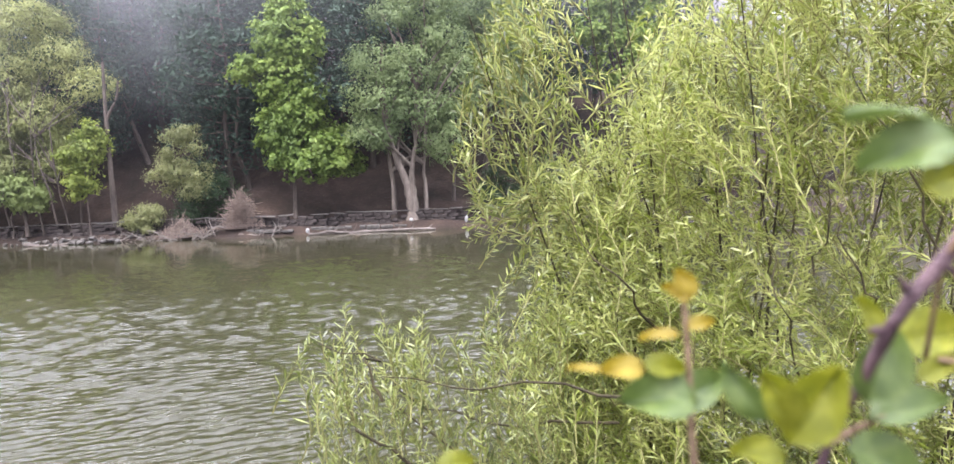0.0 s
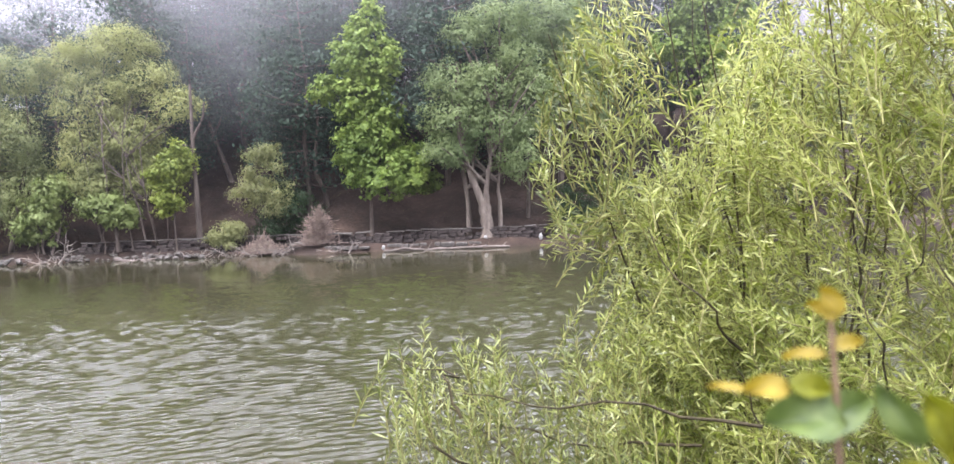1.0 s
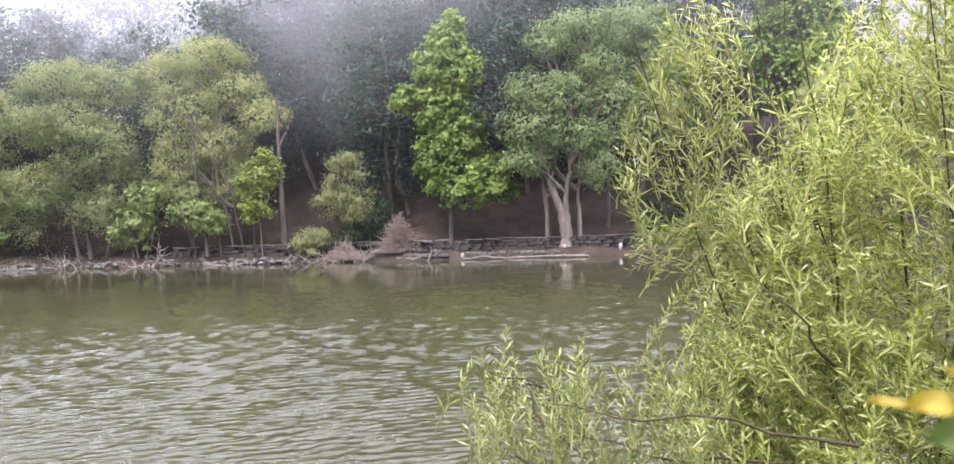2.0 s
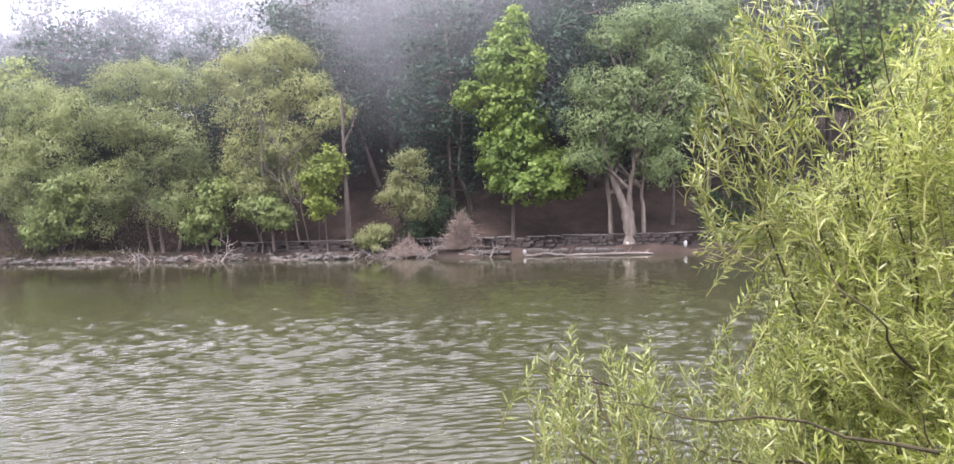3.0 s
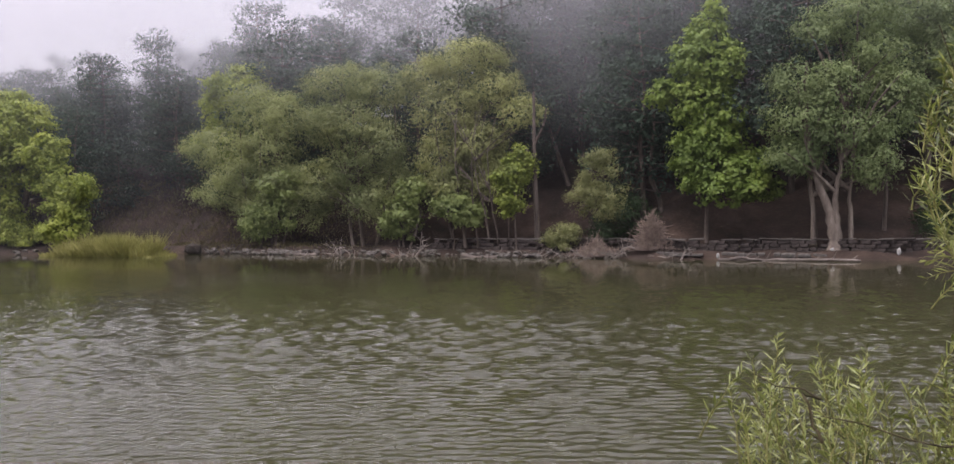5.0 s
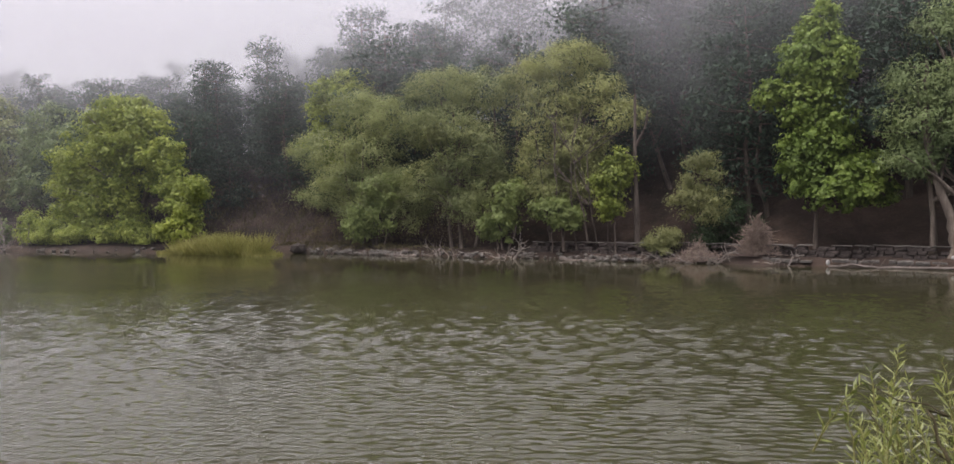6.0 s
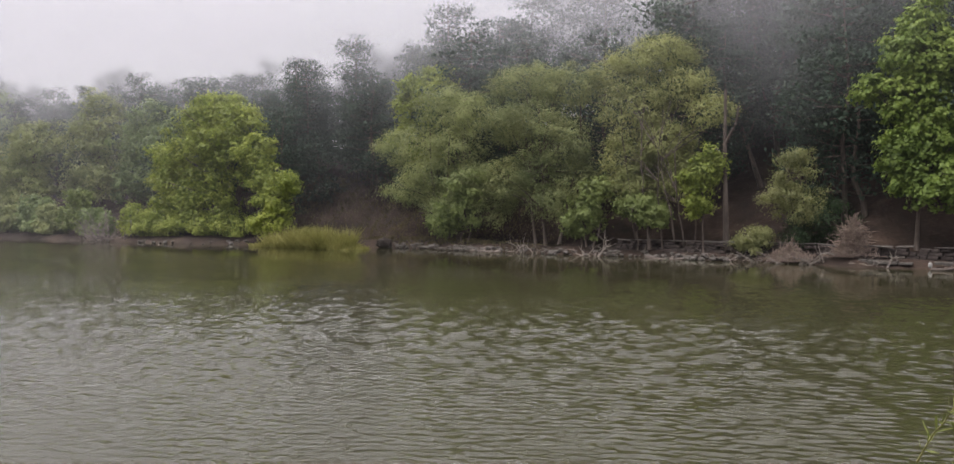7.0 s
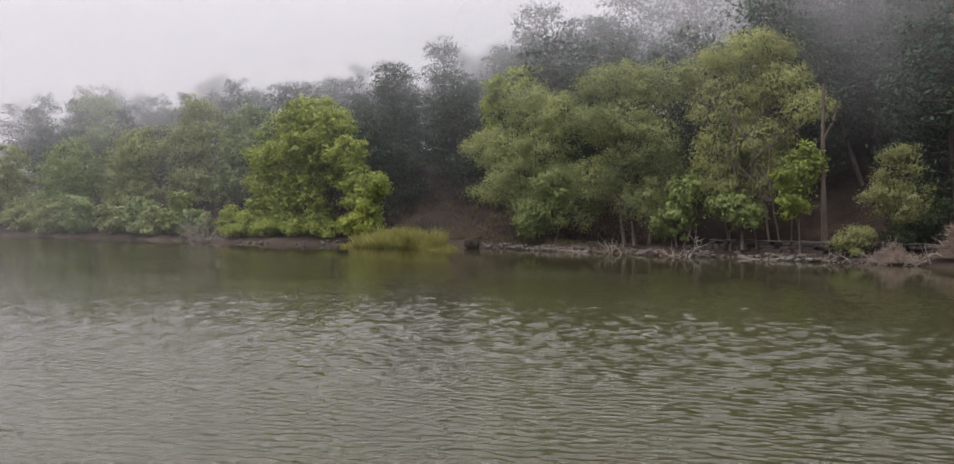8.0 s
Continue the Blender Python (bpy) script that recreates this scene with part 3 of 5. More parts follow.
broad_tree("bush", -22.2, 36.4, [(0, 0, 1.6, 1.1, 1.0, 1.1), (0.5, 0, 2.8, 0.9, 0.9, 0.7), (-0.6, -0.1, 1.2, 0.6, 0.6, 0.6)], M_LOWBUSH,
           "bright green bush over grey roots at the water", "bush", 26, 5500, 0.2, 0.11, 0.06, ((0, 0), (0.3, 0.1), (-0.3, 0.1)), 0.3)
broad_tree("bush", -19.5, 36.6, [(0, 0, 2.1, 1.3, 1.0, 0.7), (0.8, 0, 1.7, 0.7, 0.7, 0.5)], M_LOWBUSH,
           "low bright green bush between thin stems", "bush", 27, 4500, 0.2, 0.11, 0.05, ((0, 0), (0.3, 0.1)), 0.3)
broad_tree("young_tree", -15.9, 36.0, [(0.05, 0, 3.6, 0.85, 0.8, 0.8), (-0.2, 0, 2.5, 0.75, 0.7, 0.75), (0.3, 0, 4.2, 0.5, 0.5, 0.45)], M_YELLOW,
           "small yellow-green tree beside a bare trunk", "tree", 28, 4500, 0.19, 0.1, 0.04, droop=0.3)
broad_tree("bush", -12.1, 36.7, [(0, 0, 3.4, 1.0, 0.9, 0.9), (-0.5, 0, 2.2, 0.9, 0.9, 0.9), (0.5, 0, 2.0, 0.8, 0.8, 1.0), (0, 0, 4.1, 0.7, 0.7, 0.4)], M_PALE,
           "pale grey-green bush above a heap of twigs", "bush", 29, 9000, 0.12, 0.05, 0.04, ((0, 0), (0.2, 0.1), (-0.2, 0)), 0.3)
broad_tree("bush", -13.5, 36.0, [(0, -0.1, 0.8, 0.8, 0.7, 0.6)], M_PALE, "low pale bush on the bank", "bush", 30, 5000, 0.12, 0.05, 0.03, ((0, 0),), 0.2)
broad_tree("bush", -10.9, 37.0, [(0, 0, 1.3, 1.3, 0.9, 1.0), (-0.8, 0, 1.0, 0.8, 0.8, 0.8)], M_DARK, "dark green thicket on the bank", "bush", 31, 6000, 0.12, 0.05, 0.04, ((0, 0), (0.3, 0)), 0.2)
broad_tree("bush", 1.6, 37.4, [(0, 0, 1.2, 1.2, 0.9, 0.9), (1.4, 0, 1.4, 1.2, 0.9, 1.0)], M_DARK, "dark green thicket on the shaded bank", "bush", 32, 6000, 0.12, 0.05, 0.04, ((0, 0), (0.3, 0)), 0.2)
# trees to the east, partly behind the near willow
broad_tree("willow_tree", 0.9, 40.0, [(0, 0, 8.6, 1.9, 1.6, 1.4), (1.2, 0, 7.0, 1.8, 1.6, 1.4), (-0.6, 0, 6.0, 1.5, 1.4, 1.3), (1.0, 0, 4.8, 1.8, 1.5, 1.2)], M_WILLOWGREY,
           "grey-green willow on the shaded slope", "tree", 33, 24000, 0.16, 0.06, 0.15, droop=0.6)
broad_tree("plane_tree", 7.4, 40.0, [(0, 0, 10.5, 1.8, 1.5, 1.6), (0.8, 0, 8.2, 2.0, 1.6, 1.4), (-0.6, 0, 7.4, 1.5, 1.3, 1.2), (0.4, 0, 5.8, 1.8, 1.5, 1.2)], M_PLANE,
           "bright green plane tree on the bank", "tree", 34, 15000, 0.2, 0.145, 0.16, droop=0.15)
broad_tree("willow_tree", 9.6, 38.0, [(0, 0, 6.0, 2.2, 1.8, 1.5), (-0.8, -0.2, 4.2, 2.0, 1.6, 1.5), (1.6, 0, 4.2, 2.2, 1.8, 1.6), (0, -0.3, 2.2, 2.2, 1.6, 1.5)], M_WILLOWFAR,
           "pale olive willow on the bank", "tree", 35, 24000, 0.17, 0.065, 0.15, droop=0.6)
broad_tree("willow_tree", 16.0, 39.5, [(0, 0, 8.0, 3.0, 2.4, 2.0), (-1.5, 0, 5.0, 2.6, 2.0, 2.0), (2.0, 0, 4.6, 2.8, 2.0, 2.2)], M_WILLOWGREY,
           "grey-green willow at the end of the bank", "tree", 36, 7000, 0.24, 0.08, 0.17, droop=0.6)
# the yellow-green plane tree and its fallen limb
broad_tree("plane_tree", -50.6, 34.6, [(0.6, 0, 8.0, 2.0, 2.0, 1.2), (-1.4, 0, 7.2, 2.4, 2.2, 1.4), (2.6, -0.2, 6.6, 2.0, 2.0, 1.5), (-3.4, -0.2, 5.2, 2.0, 2.0, 1.5), (0.6, -0.4, 5.6, 2.4, 2.0, 1.5), (-4.6, -0.4, 3.0, 1.6, 1.6, 1.0),
           (3.4, -0.4, 4.4, 1.8, 1.6, 1.3), (-2.4, -0.6, 3.0, 2.2, 1.8, 1.4), (0.8, -0.6, 3.2, 2.0, 1.6, 1.2), (-3.6, -0.8, 1.5, 2.2, 1.4, 0.9), (-6.3, -0.4, 3.1, 1.3, 1.1, 0.7), (-5.2, -0.2, 4.7, 1.5, 1.5, 1.1), (-1.6, -1.2, 1.5, 1.7, 1.2, 0.8), (1.2, -0.9, 1.9, 1.6, 1.2, 0.8)], M_YELLOW,
           "wide yellow-green plane tree leaning over the lake", "tree", 41, 34000, 0.21, 0.15, 0.22, ((0, 0), (1.6, 0.2)), 0.15)
broad_tree("plane_tree", -44.4, 33.4, [(0.2, 0, 5.2, 1.2, 1.0, 1.4), (1.2, -0.2, 3.6, 1.2, 1.0, 0.9), (2.2, -0.4, 2.4, 1.4, 1.0, 0.9), (1.8, -0.5, 1.0, 1.9, 1.0, 0.8), (3.4, -0.4, 3.4, 0.9, 0.8, 0.6)], M_YELLOW,
           "yellow-leaved tree bowed down to the water", "tree", 42, 13000, 0.2, 0.13, 0.11, droop=0.3)
# low growth under the wide plane tree
for k, (bx, by) in enumerate(((-56.2, 32.0), (-53.4, 32.6), (-50.4, 33.2), (-47.6, 33.8))):
    broad_tree("bush", bx, by, [(0, 0, 0.9, 1.5, 1.1, 0.8), (0.7, -0.3, 0.6, 1.1, 0.9, 0.5), (-0.8, 0.1, 1.4, 1.0, 0.9, 0.7)], M_YELLOW,
               "low green growth beneath the wide plane tree", "bush", 45 + k, 5000, 0.17, 0.1, 0.03, ((0, 0), (0.3, 0.1)), 0.3, group="growth beneath the plane tree")
# bushes of the distant bank
for fx, fy, fh, fr, fs, fm in [(-70, 36.5, 9.6, 4.2, 51, M_WILLOWFAR), (-77, 34, 7.8, 4.2, 52, M_WILLOWFAR), (-85, 31, 7.4, 4.4, 53, M_WILLOWGREY), (-95, 28.5, 8.0, 4.5, 54, M_WILLOWFAR), (-106, 25.5, 9.0, 5.0, 55, M_WILLOWFAR),
                               (-62.5, 37.0, 8.0, 3.6, 56, M_WILLOWGREY), (-90, 36, 10.5, 4.5, 59, M_WILLOWGREY)]:
    broad_tree("willow_tree", fx, fy, [(0, 0, fh - 1.3, fr * 0.55, fr * 0.5, 1.5), (-fr * 0.5, -0.3, fh * 0.6, fr * 0.55, fr * 0.5, fh * 0.22), (fr * 0.5, -0.3, fh * 0.58, fr * 0.55, fr * 0.5, fh * 0.22),
               (0, -0.6, fh * 0.35, fr * 0.75, fr * 0.5, fh * 0.22), (-fr * 0.6, -0.8, fh * 0.2, fr * 0.5, fr * 0.4, fh * 0.18), (fr * 0.6, -0.8, fh * 0.2, fr * 0.5, fr * 0.4, fh * 0.18)], fm,
               "rounded grey-green willow on the distant bank", "tree", fs, 10000, 0.3, 0.13, 0.16, droop=0.4, group="willows of the distant bank")
for fx, fy, fh, fr, fs, fm in [(-66, 30.6, 2.4, 1.6, 61, M_WILLOWFAR), (-73, 30.2, 2.6, 1.9, 62, M_WILLOWFAR), (-82.5, 28.4, 3.0, 2.2, 63, M_WILLOWFAR), (-87.5, 27.6, 3.2, 2.4, 64, M_WILLOWFAR), (-60.4, 31.2, 2.0, 1.4, 65, M_WILLOWGREY), (-63.2, 31.2, 3.6, 1.4, 57, M_LOWBUSH), (-69.5, 30.9, 3.2, 1.9, 58, M_WILLOWGREY), (-78.5, 29.2, 3.4, 2.2, 60, M_WILLOWGREY)]:
    broad_tree("bush", fx, fy, [(0, 0, fh * 0.68, fr * 0.75, fr * 0.7, fh * 0.3), (-fr * 0.3, 0, fh * 0.32, fr * 0.8, fr * 0.7, fh * 0.3), (fr * 0.4, 0, fh * 0.28, fr * 0.7, fr * 0.7, fh * 0.28)], fm,
               "rounded bush at the edge of the distant bank", "bush", fs, 3600, 0.3, 0.15, 0.06, droop=0.3, group="bushes of the distant bank")


# ---- pines of the hillside ----
def make_pine(seed, high, spread, bare, name="pine_tree", label="dark pine on the misty hillside", lean=0.0, tufts=4200, big=1.3):
    gen = np.random.default_rng(seed)
    e = empty(name, 0, 0, 0, label, "tree", "pines of the hillside")
    path = trunk_path((0, 0, -0.3), (gen.normal(0, 0.3), gen.normal(0, 0.3), high), lean, gen, 0.1)
    v, f = tube(path, 0.13 * np.linspace(1, 0.2, len(path)), 7)
    part("trunk", quads_mesh("trunk", v, f, M_BARK, True), e)
    limbs, pads = [], []
    z = high * bare
    while z < high * 0.98:
        u = (z - high * bare) / (high * (1 - bare))
        reach = spread * (0.55 + 0.9 * u) * (1.05 - u) ** 0.6 * 1.25
        for m in range(3):
            a = gen.uniform(0, 2 * np.pi)
            k = np.interp(z, path[:, 2], np.arange(len(path)))
            foot = path[int(k)]
            foot = np.array([foot[0], foot[1], z])
            ln = reach * gen.uniform(0.55, 1.15)
            end = foot + np.array([np.cos(a) * ln, np.sin(a) * ln, gen.uniform(-0.1, 0.55)])
            limbs.append(tube(bent(foot, end, 0.1, 0.05, 4, gen), 0.045 * np.linspace(1, 0.25, 4), 3))
            pads.append((*(foot + (end - foot) * 0.8), ln * 0.42 + 0.25, ln * 0.42 + 0.25, 0.28 + 0.1 * ln))
        z += gen.uniform(0.35, 0.65)
    v, f = join(limbs)
    part("limbs", quads_mesh("limbs", v, f, M_BARK, True), e, kind="stuff")
    p, o = crown_points(pads, tufts, gen, 0.4 if tufts > 3000 else 0.6, 0.55, 0.35)
    n = len(p)
    along = np.cross(o, unit(gen.normal(size=(n, 3)))) + 0.5 * o
    nor = unit(0.7 * o + np.array([0, 0, 0.8]) + gen.normal(0, 0.22, (n, 3)))
    v, q = leaf_quads(p, along, nor, big * gen.uniform(0.14, 0.27, n), big * gen.uniform(0.065, 0.11, n))
    part("crown", quads_mesh("crown", v, q, M_PINE), e, kind="stuff")
    return e


SHAPES = [(10.5, 2.6, 0.14), (12, 2.9, 0.2), (9, 2.5, 0.1), (11, 3.1, 0.26), (13, 2.7, 0.16)]
PINES = [make_pine(70 + k, h, s, b) for k, (h, s, b) in enumerate(SHAPES)] + [make_pine(80 + k, h, s, b, tufts=2600, big=1.8) for k, (h, s, b) in enumerate(SHAPES)]
gen_p = np.random.default_rng(99)
spots = []
for row, s in enumerate((5.0, 10.0, 16.0, 23.0, 31.0, 41.0)):
    x = -175.0 + 2.0 * (row % 2)
    while x < 15:
        step = np.interp(x, [-175, -100, -50, 30], [8.0, 6.5, 5.0, 5.0])
        spots.append((x + gen_p.uniform(-1.6, 1.6), s + gen_p.uniform(-1.8, 1.8)))
        x += step
for px, py in ((-42.0, 41.5), (-45.5, 43.0), (-40.5, 46.5), (-47.5, 40.0), (-56.5, 38.5), (-60.0, 42.0), (-43.5, 49.0), (-12.5, 44.5), (-9.0, 43.0), (-4.5, 42.0), (-1.5, 44.0), (3.5, 43.5), (-27.0, 44.0), (-22.0, 45.0), (-33.0, 43.5), (-18.5, 47.5), (-14.0, 49.0), (-10.5, 47.0), (-16.5, 52.0), (-12.0, 54.0), (-20.5, 53.0), (-8.0, 51.0), (-23.5, 50.0), (-15.0, 58.0), (-5.5, 47.0), (-18.2, 43.2), (-12.6, 42.2), (-17.0, 49.5), (-14.6, 47.0), (-11.0, 50.0)):
    spots.append((px, py - float(far_shore(px))))
for k in range(22):
    spots.append((-115 + 3.3 * k + gen_p.uniform(-1, 1), gen_p.uniform(19.5, 27)))
taken = [(-7.5, 37.2), (-2.5, 36), (-19, 37.6), (-25.3, 37.4), (-32.2, 37.6), (-37.6, 41.5), (-50.6, 34.6), (-12.1, 36.7), (0.9, 40), (7.4, 40), (9.6, 38)]
used = set()
for px, s in spots:
    py = float(far_shore(px)) + s
    if any((px - a) ** 2 + (py - b) ** 2 < 2.2 ** 2 for a, b in taken) or (-17.0 < px < -13.0 and s < 6.5) or (px < -53 and s < 9.5) or (-24 < px < -8 and s > 26) or -px > 3.3 * py:
        continue
    k = int(gen_p.integers(5)) + (5 if s > 19 or px < -95 else 0)
    sc = gen_p.uniform(0.85, 1.1) * float(np.interp(px, [-120, -60, -43, -37, -20], [0.8, 0.74, 0.74, 0.95, 1.05]))
    m = pose(px, py, float(height(px, py)) - 0.1, 0, 0, gen_p.uniform(0, 360))
    if k not in used:
        used.add(k)
        PINES[k].matrix_basis = m @ Matrix.Scale(sc, 4)
        continue
    ob = copy_thing(PINES[k], m)
    ob.scale = (sc * gen_p.uniform(0.92, 1.15), sc * gen_p.uniform(0.92, 1.15), sc)
# young pines filling the wood
for k in range(60):
    px = -105 + 67 * gen_p.uniform() if k < 36 else -60 + 26 * gen_p.uniform()
    py = float(far_shore(px)) + (9 + 16 * gen_p.uniform() if k < 36 else 5.5 + 13 * gen_p.uniform())
    sc = gen_p.uniform(0.42, 0.62)
    ob = copy_thing(PINES[5 + k % 5], pose(px, py, float(height(px, py)) - 0.2, 0, 0, gen_p.uniform(0, 360)))
    ob.scale = (sc * 1.3, sc * 1.3, sc)


def bare_trunk(lines, radius, x, y, label):
    """A leaning, half-dead pine: a crooked trunk with bare side limbs and no crown of its own."""
    gen = np.random.default_rng(int(abs(x) * 10))
    e = empty("dead_pine", x, y, float(height(x, y)) - 0.2, label, "tree", "bare trunks of the slope")
    for k, line in enumerate(lines):
        pts = np.array(line, float)
        u = np.linspace(0, len(pts) - 1, 4 * len(pts))
        path = np.stack([np.interp(u, np.arange(len(pts)), pts[:, c]) for c in range(3)], -1)
        path[1:-1] = (path[:-2] + 2 * path[1:-1] + path[2:]) / 4
        v, f = tube(path, radius * (1.0 if k == 0 else 0.5) * np.linspace(1, 0.4, len(path)), 7)
        part("trunk" if k == 0 else "limb", quads_mesh("trunk", v, f, M_BARK, True), e)


bare_trunk([[(0, 0, 0), (-0.2, 0, 2.0), (-0.1, 0, 4.0), (0.3, 0, 6.5)], [(-0.1, 0, 3.4), (0.6, 0, 4.3), (0.9, 0, 5.8)], [(-0.15, 0, 2.6), (-0.8, 0, 3.6), (-1.0, 0.1, 4.8)]], 0.17, -16.2, 46.5, "forked bare pine trunk on the slope")
bare_trunk([[(0, 0, 0), (-0.5, 0, 1.5), (-1.1, 0, 3.2), (-1.6, 0, 5.2)], [(-0.9, 0, 2.6), (-0.4, 0, 3.6)]], 0.15, -16.0, 43.5, "leaning bare pine trunk on the slope")
bare_trunk([[(0, 0, 0), (-0.1, 0, 0.9), (-0.55, 0, 1.8), (-0.5, 0, 2.8), (-0.3, 0, 4.2), (-0.4, 0, 6.0)], [(-0.4, 0, 3.4), (-1.1, 0, 4.0)]], 0.13, -10.0, 39.6, "crooked grey pine trunk above the bank")
bare_trunk([[(0, 0, 0), (0.1, 0, 2.0), (0.0, 0, 5.0)], [(0.1, 0, 2.5), (0.7, 0, 3.4)]], 0.1, -0.6, 38.6, "thin bare trunk on the shaded slope")
# the straight bare trunk by the water
bare_trunk([[(0, 0, 0), (-0.05, 0, 2.2), (-0.12, 0, 4.4), (-0.1, 0, 7.4)], [(-0.1, 0, 5.0), (0.4, 0, 5.9), (0.5, 0, 6.6)], [(-0.1, 0, 4.2), (-0.6, 0, 4.9)]], 0.15, -14.95, 36.3, "tall bare grey trunk with roots in the water")


# ---- shore: stones, logs, dead wood, reeds ----
def block_mesh(seed, material):
    gen = np.random.default_rng(seed)
    bm = bmesh.new()
    bmesh.ops.create_cube(bm, size=1.0)
    for v in bm.verts:
        v.co = Vector((v.co.x * gen.uniform(0.88, 1.0), v.co.y * gen.uniform(0.85, 1.0), v.co.z * gen.uniform(0.82, 1.0)))
    bmesh.ops.bevel(bm, geom=list(bm.edges), offset=0.07, segments=1, affect="EDGES")
    me = bpy.data.meshes.new("stone")
    bm.to_mesh(me)
    bm.free()
    me.materials.append(material)
    return me


def stone_mesh(seed, material):
    gen = np.random.default_rng(seed)
    bm = bmesh.new()
    bmesh.ops.create_icosphere(bm, subdivisions=1, radius=0.5)
    for v in bm.verts:
        c = v.co
        m = max(abs(c.x), abs(c.y), abs(c.z))
        v.co = c * (0.55 + 0.3 * 0.5 / m) * gen.uniform(0.85, 1.15)
    me = bpy.data.meshes.new("stone")
    bm.to_mesh(me)
    bm.free()
    me.materials.append(material)
    return me


STONES = [stone_mesh(k, M_STONE) for k in range(4)]
BLOCKS = [block_mesh(10 + k, M_WALLSTONE) for k in range(5)]


def lay(mesh, parent, x, y, z, sx, sy, sz, turn):
    ob = new("stone", mesh)
    ob.parent = parent
    ob.matrix_basis = pose(x, y, z, rng.uniform(-5, 5), rng.uniform(-4, 4), turn) @ Matrix.Diagonal((sx, sy, sz, 1))


CAPS = [block_mesh(30 + k, M_STONE) for k in range(3)]
wall = tagged(new("retaining_wall"), "low dark dry-stone wall along the lake bank", "wall", kind="structure")
for course in range(4):
    x = -21.0 + 0.15 * course
    while x < 2.5:
        w = rng.uniform(0.2, 0.5)
        if rng.uniform() > 0.04 * course:
            lay(BLOCKS[int(rng.integers(5))], wall, x + w / 2, float(far_shore(x)) + 1.22 + 0.05 * course, 0.22 + 0.145 * course + rng.uniform(-0.02, 0.02), w * 0.98, 0.45, 0.145, rng.uniform(-4, 4))
        x += w
x = -20.6
while x < 2.0:
    w = rng.uniform(0.45, 0.95)
    if rng.uniform() > 0.12:
        lay(CAPS[int(rng.integers(3))], wall, x + w / 2, float(far_shore(x)) + 1.36, 0.77 + rng.uniform(-0.015, 0.015), w, 0.42, 0.05, rng.uniform(-3, 3))
    x += w
# a low kerb of pale stones at the foot of the wall
kerb = tagged(new("stone_kerb"), "low broken line of pale stones at the waterline", "stones", kind="structure")
x = -9.0
while x < -2.4:
    w = rng.uniform(0.25, 0.7)
    if rng.uniform() > 0.22:
        lay(CAPS[int(rng.integers(3))], kerb, x + w / 2, 34.62 + 0.06 * math.sin(x), 0.2 + rng.uniform(-0.03, 0.03), w * 0.95, 0.3, rng.uniform(0.1, 0.2), rng.uniform(-8, 8))
    x += w
rubble = tagged(new("rubble_bank"), "pale grey stones lying along the waterline", "stones", kind="structure")
for k in range(210):
    x = rng.uniform(-36.2, -13.6) if k < 150 else rng.uniform(-36.0, -28.0) if k < 185 else rng.uniform(-57, -44)
    s = rng.uniform(0.14, 0.46)
    y = float(far_shore(x)) + rng.uniform(-0.15, 0.6)
    lay(STONES[int(rng.integers(4))], rubble, x, y, max(float(height(x, y)), 0.0) + s * 0.18, s, s * rng.uniform(0.6, 1), s * rng.uniform(0.4, 0.7), rng.uniform(0, 360))


def log(x, y, length, radius, turn, label, z=None, tilt=0.0):
    gen = np.random.default_rng(int(abs(x * 100)))
    pts = bent((-length / 2, 0, 0), (length / 2, 0, 0), 0.03, 0.02, 9, gen)
    v, f = tube(pts, radius * np.linspace(1.1, 0.7, 9) * gen.uniform(0.9, 1.1, 9), 8)
    bm = bmesh.new()
    vs = [bm.verts.new(p) for p in v]
    for q in f:
        bm.faces.new([vs[i] for i in q])
    bm.faces.new(vs[:8])
    bm.faces.new(vs[-8:])
    for k in (3, 5, 7):
        a = pts[k]
        sv, sf = tube(bent(a, a + np.array([0.2, gen.uniform(-0.3, 0.3), gen.uniform(0.1, 0.35)]), 0, 0.01, 3, gen), [radius * 0.4, radius * 0.3, radius * 0.15], 5)
        ws = [bm.verts.new(p) for p in sv]
        for q in sf:
            bm.faces.new([ws[i] for i in q])
    me = bpy.data.meshes.new("log")
    bm.to_mesh(me)
    bm.free()
    me.materials.append(M_LOG)
    ob = new("log", me)
    ob.matrix_basis = pose(x, y, radius * 0.6 if z is None else z, 0, tilt, turn)
    return tagged(ob, label, "log", "driftwood logs")


log(-4.2, 34.3, 3.6, 0.07, 2, "long pale log lying at the waterline")
log(-2.6, 34.1, 2.6, 0.055, -3, "bleached log half afloat at the waterline")
log(-5.6, 34.1, 1.6, 0.06, 6, "short pale log in the shallow water")
log(-17.2, 35.0, 2.0, 0.08, 4, "weathered log among the stones")
log(-27.8, 35.2, 2.4, 0.09, -5, "weathered log among the stones")


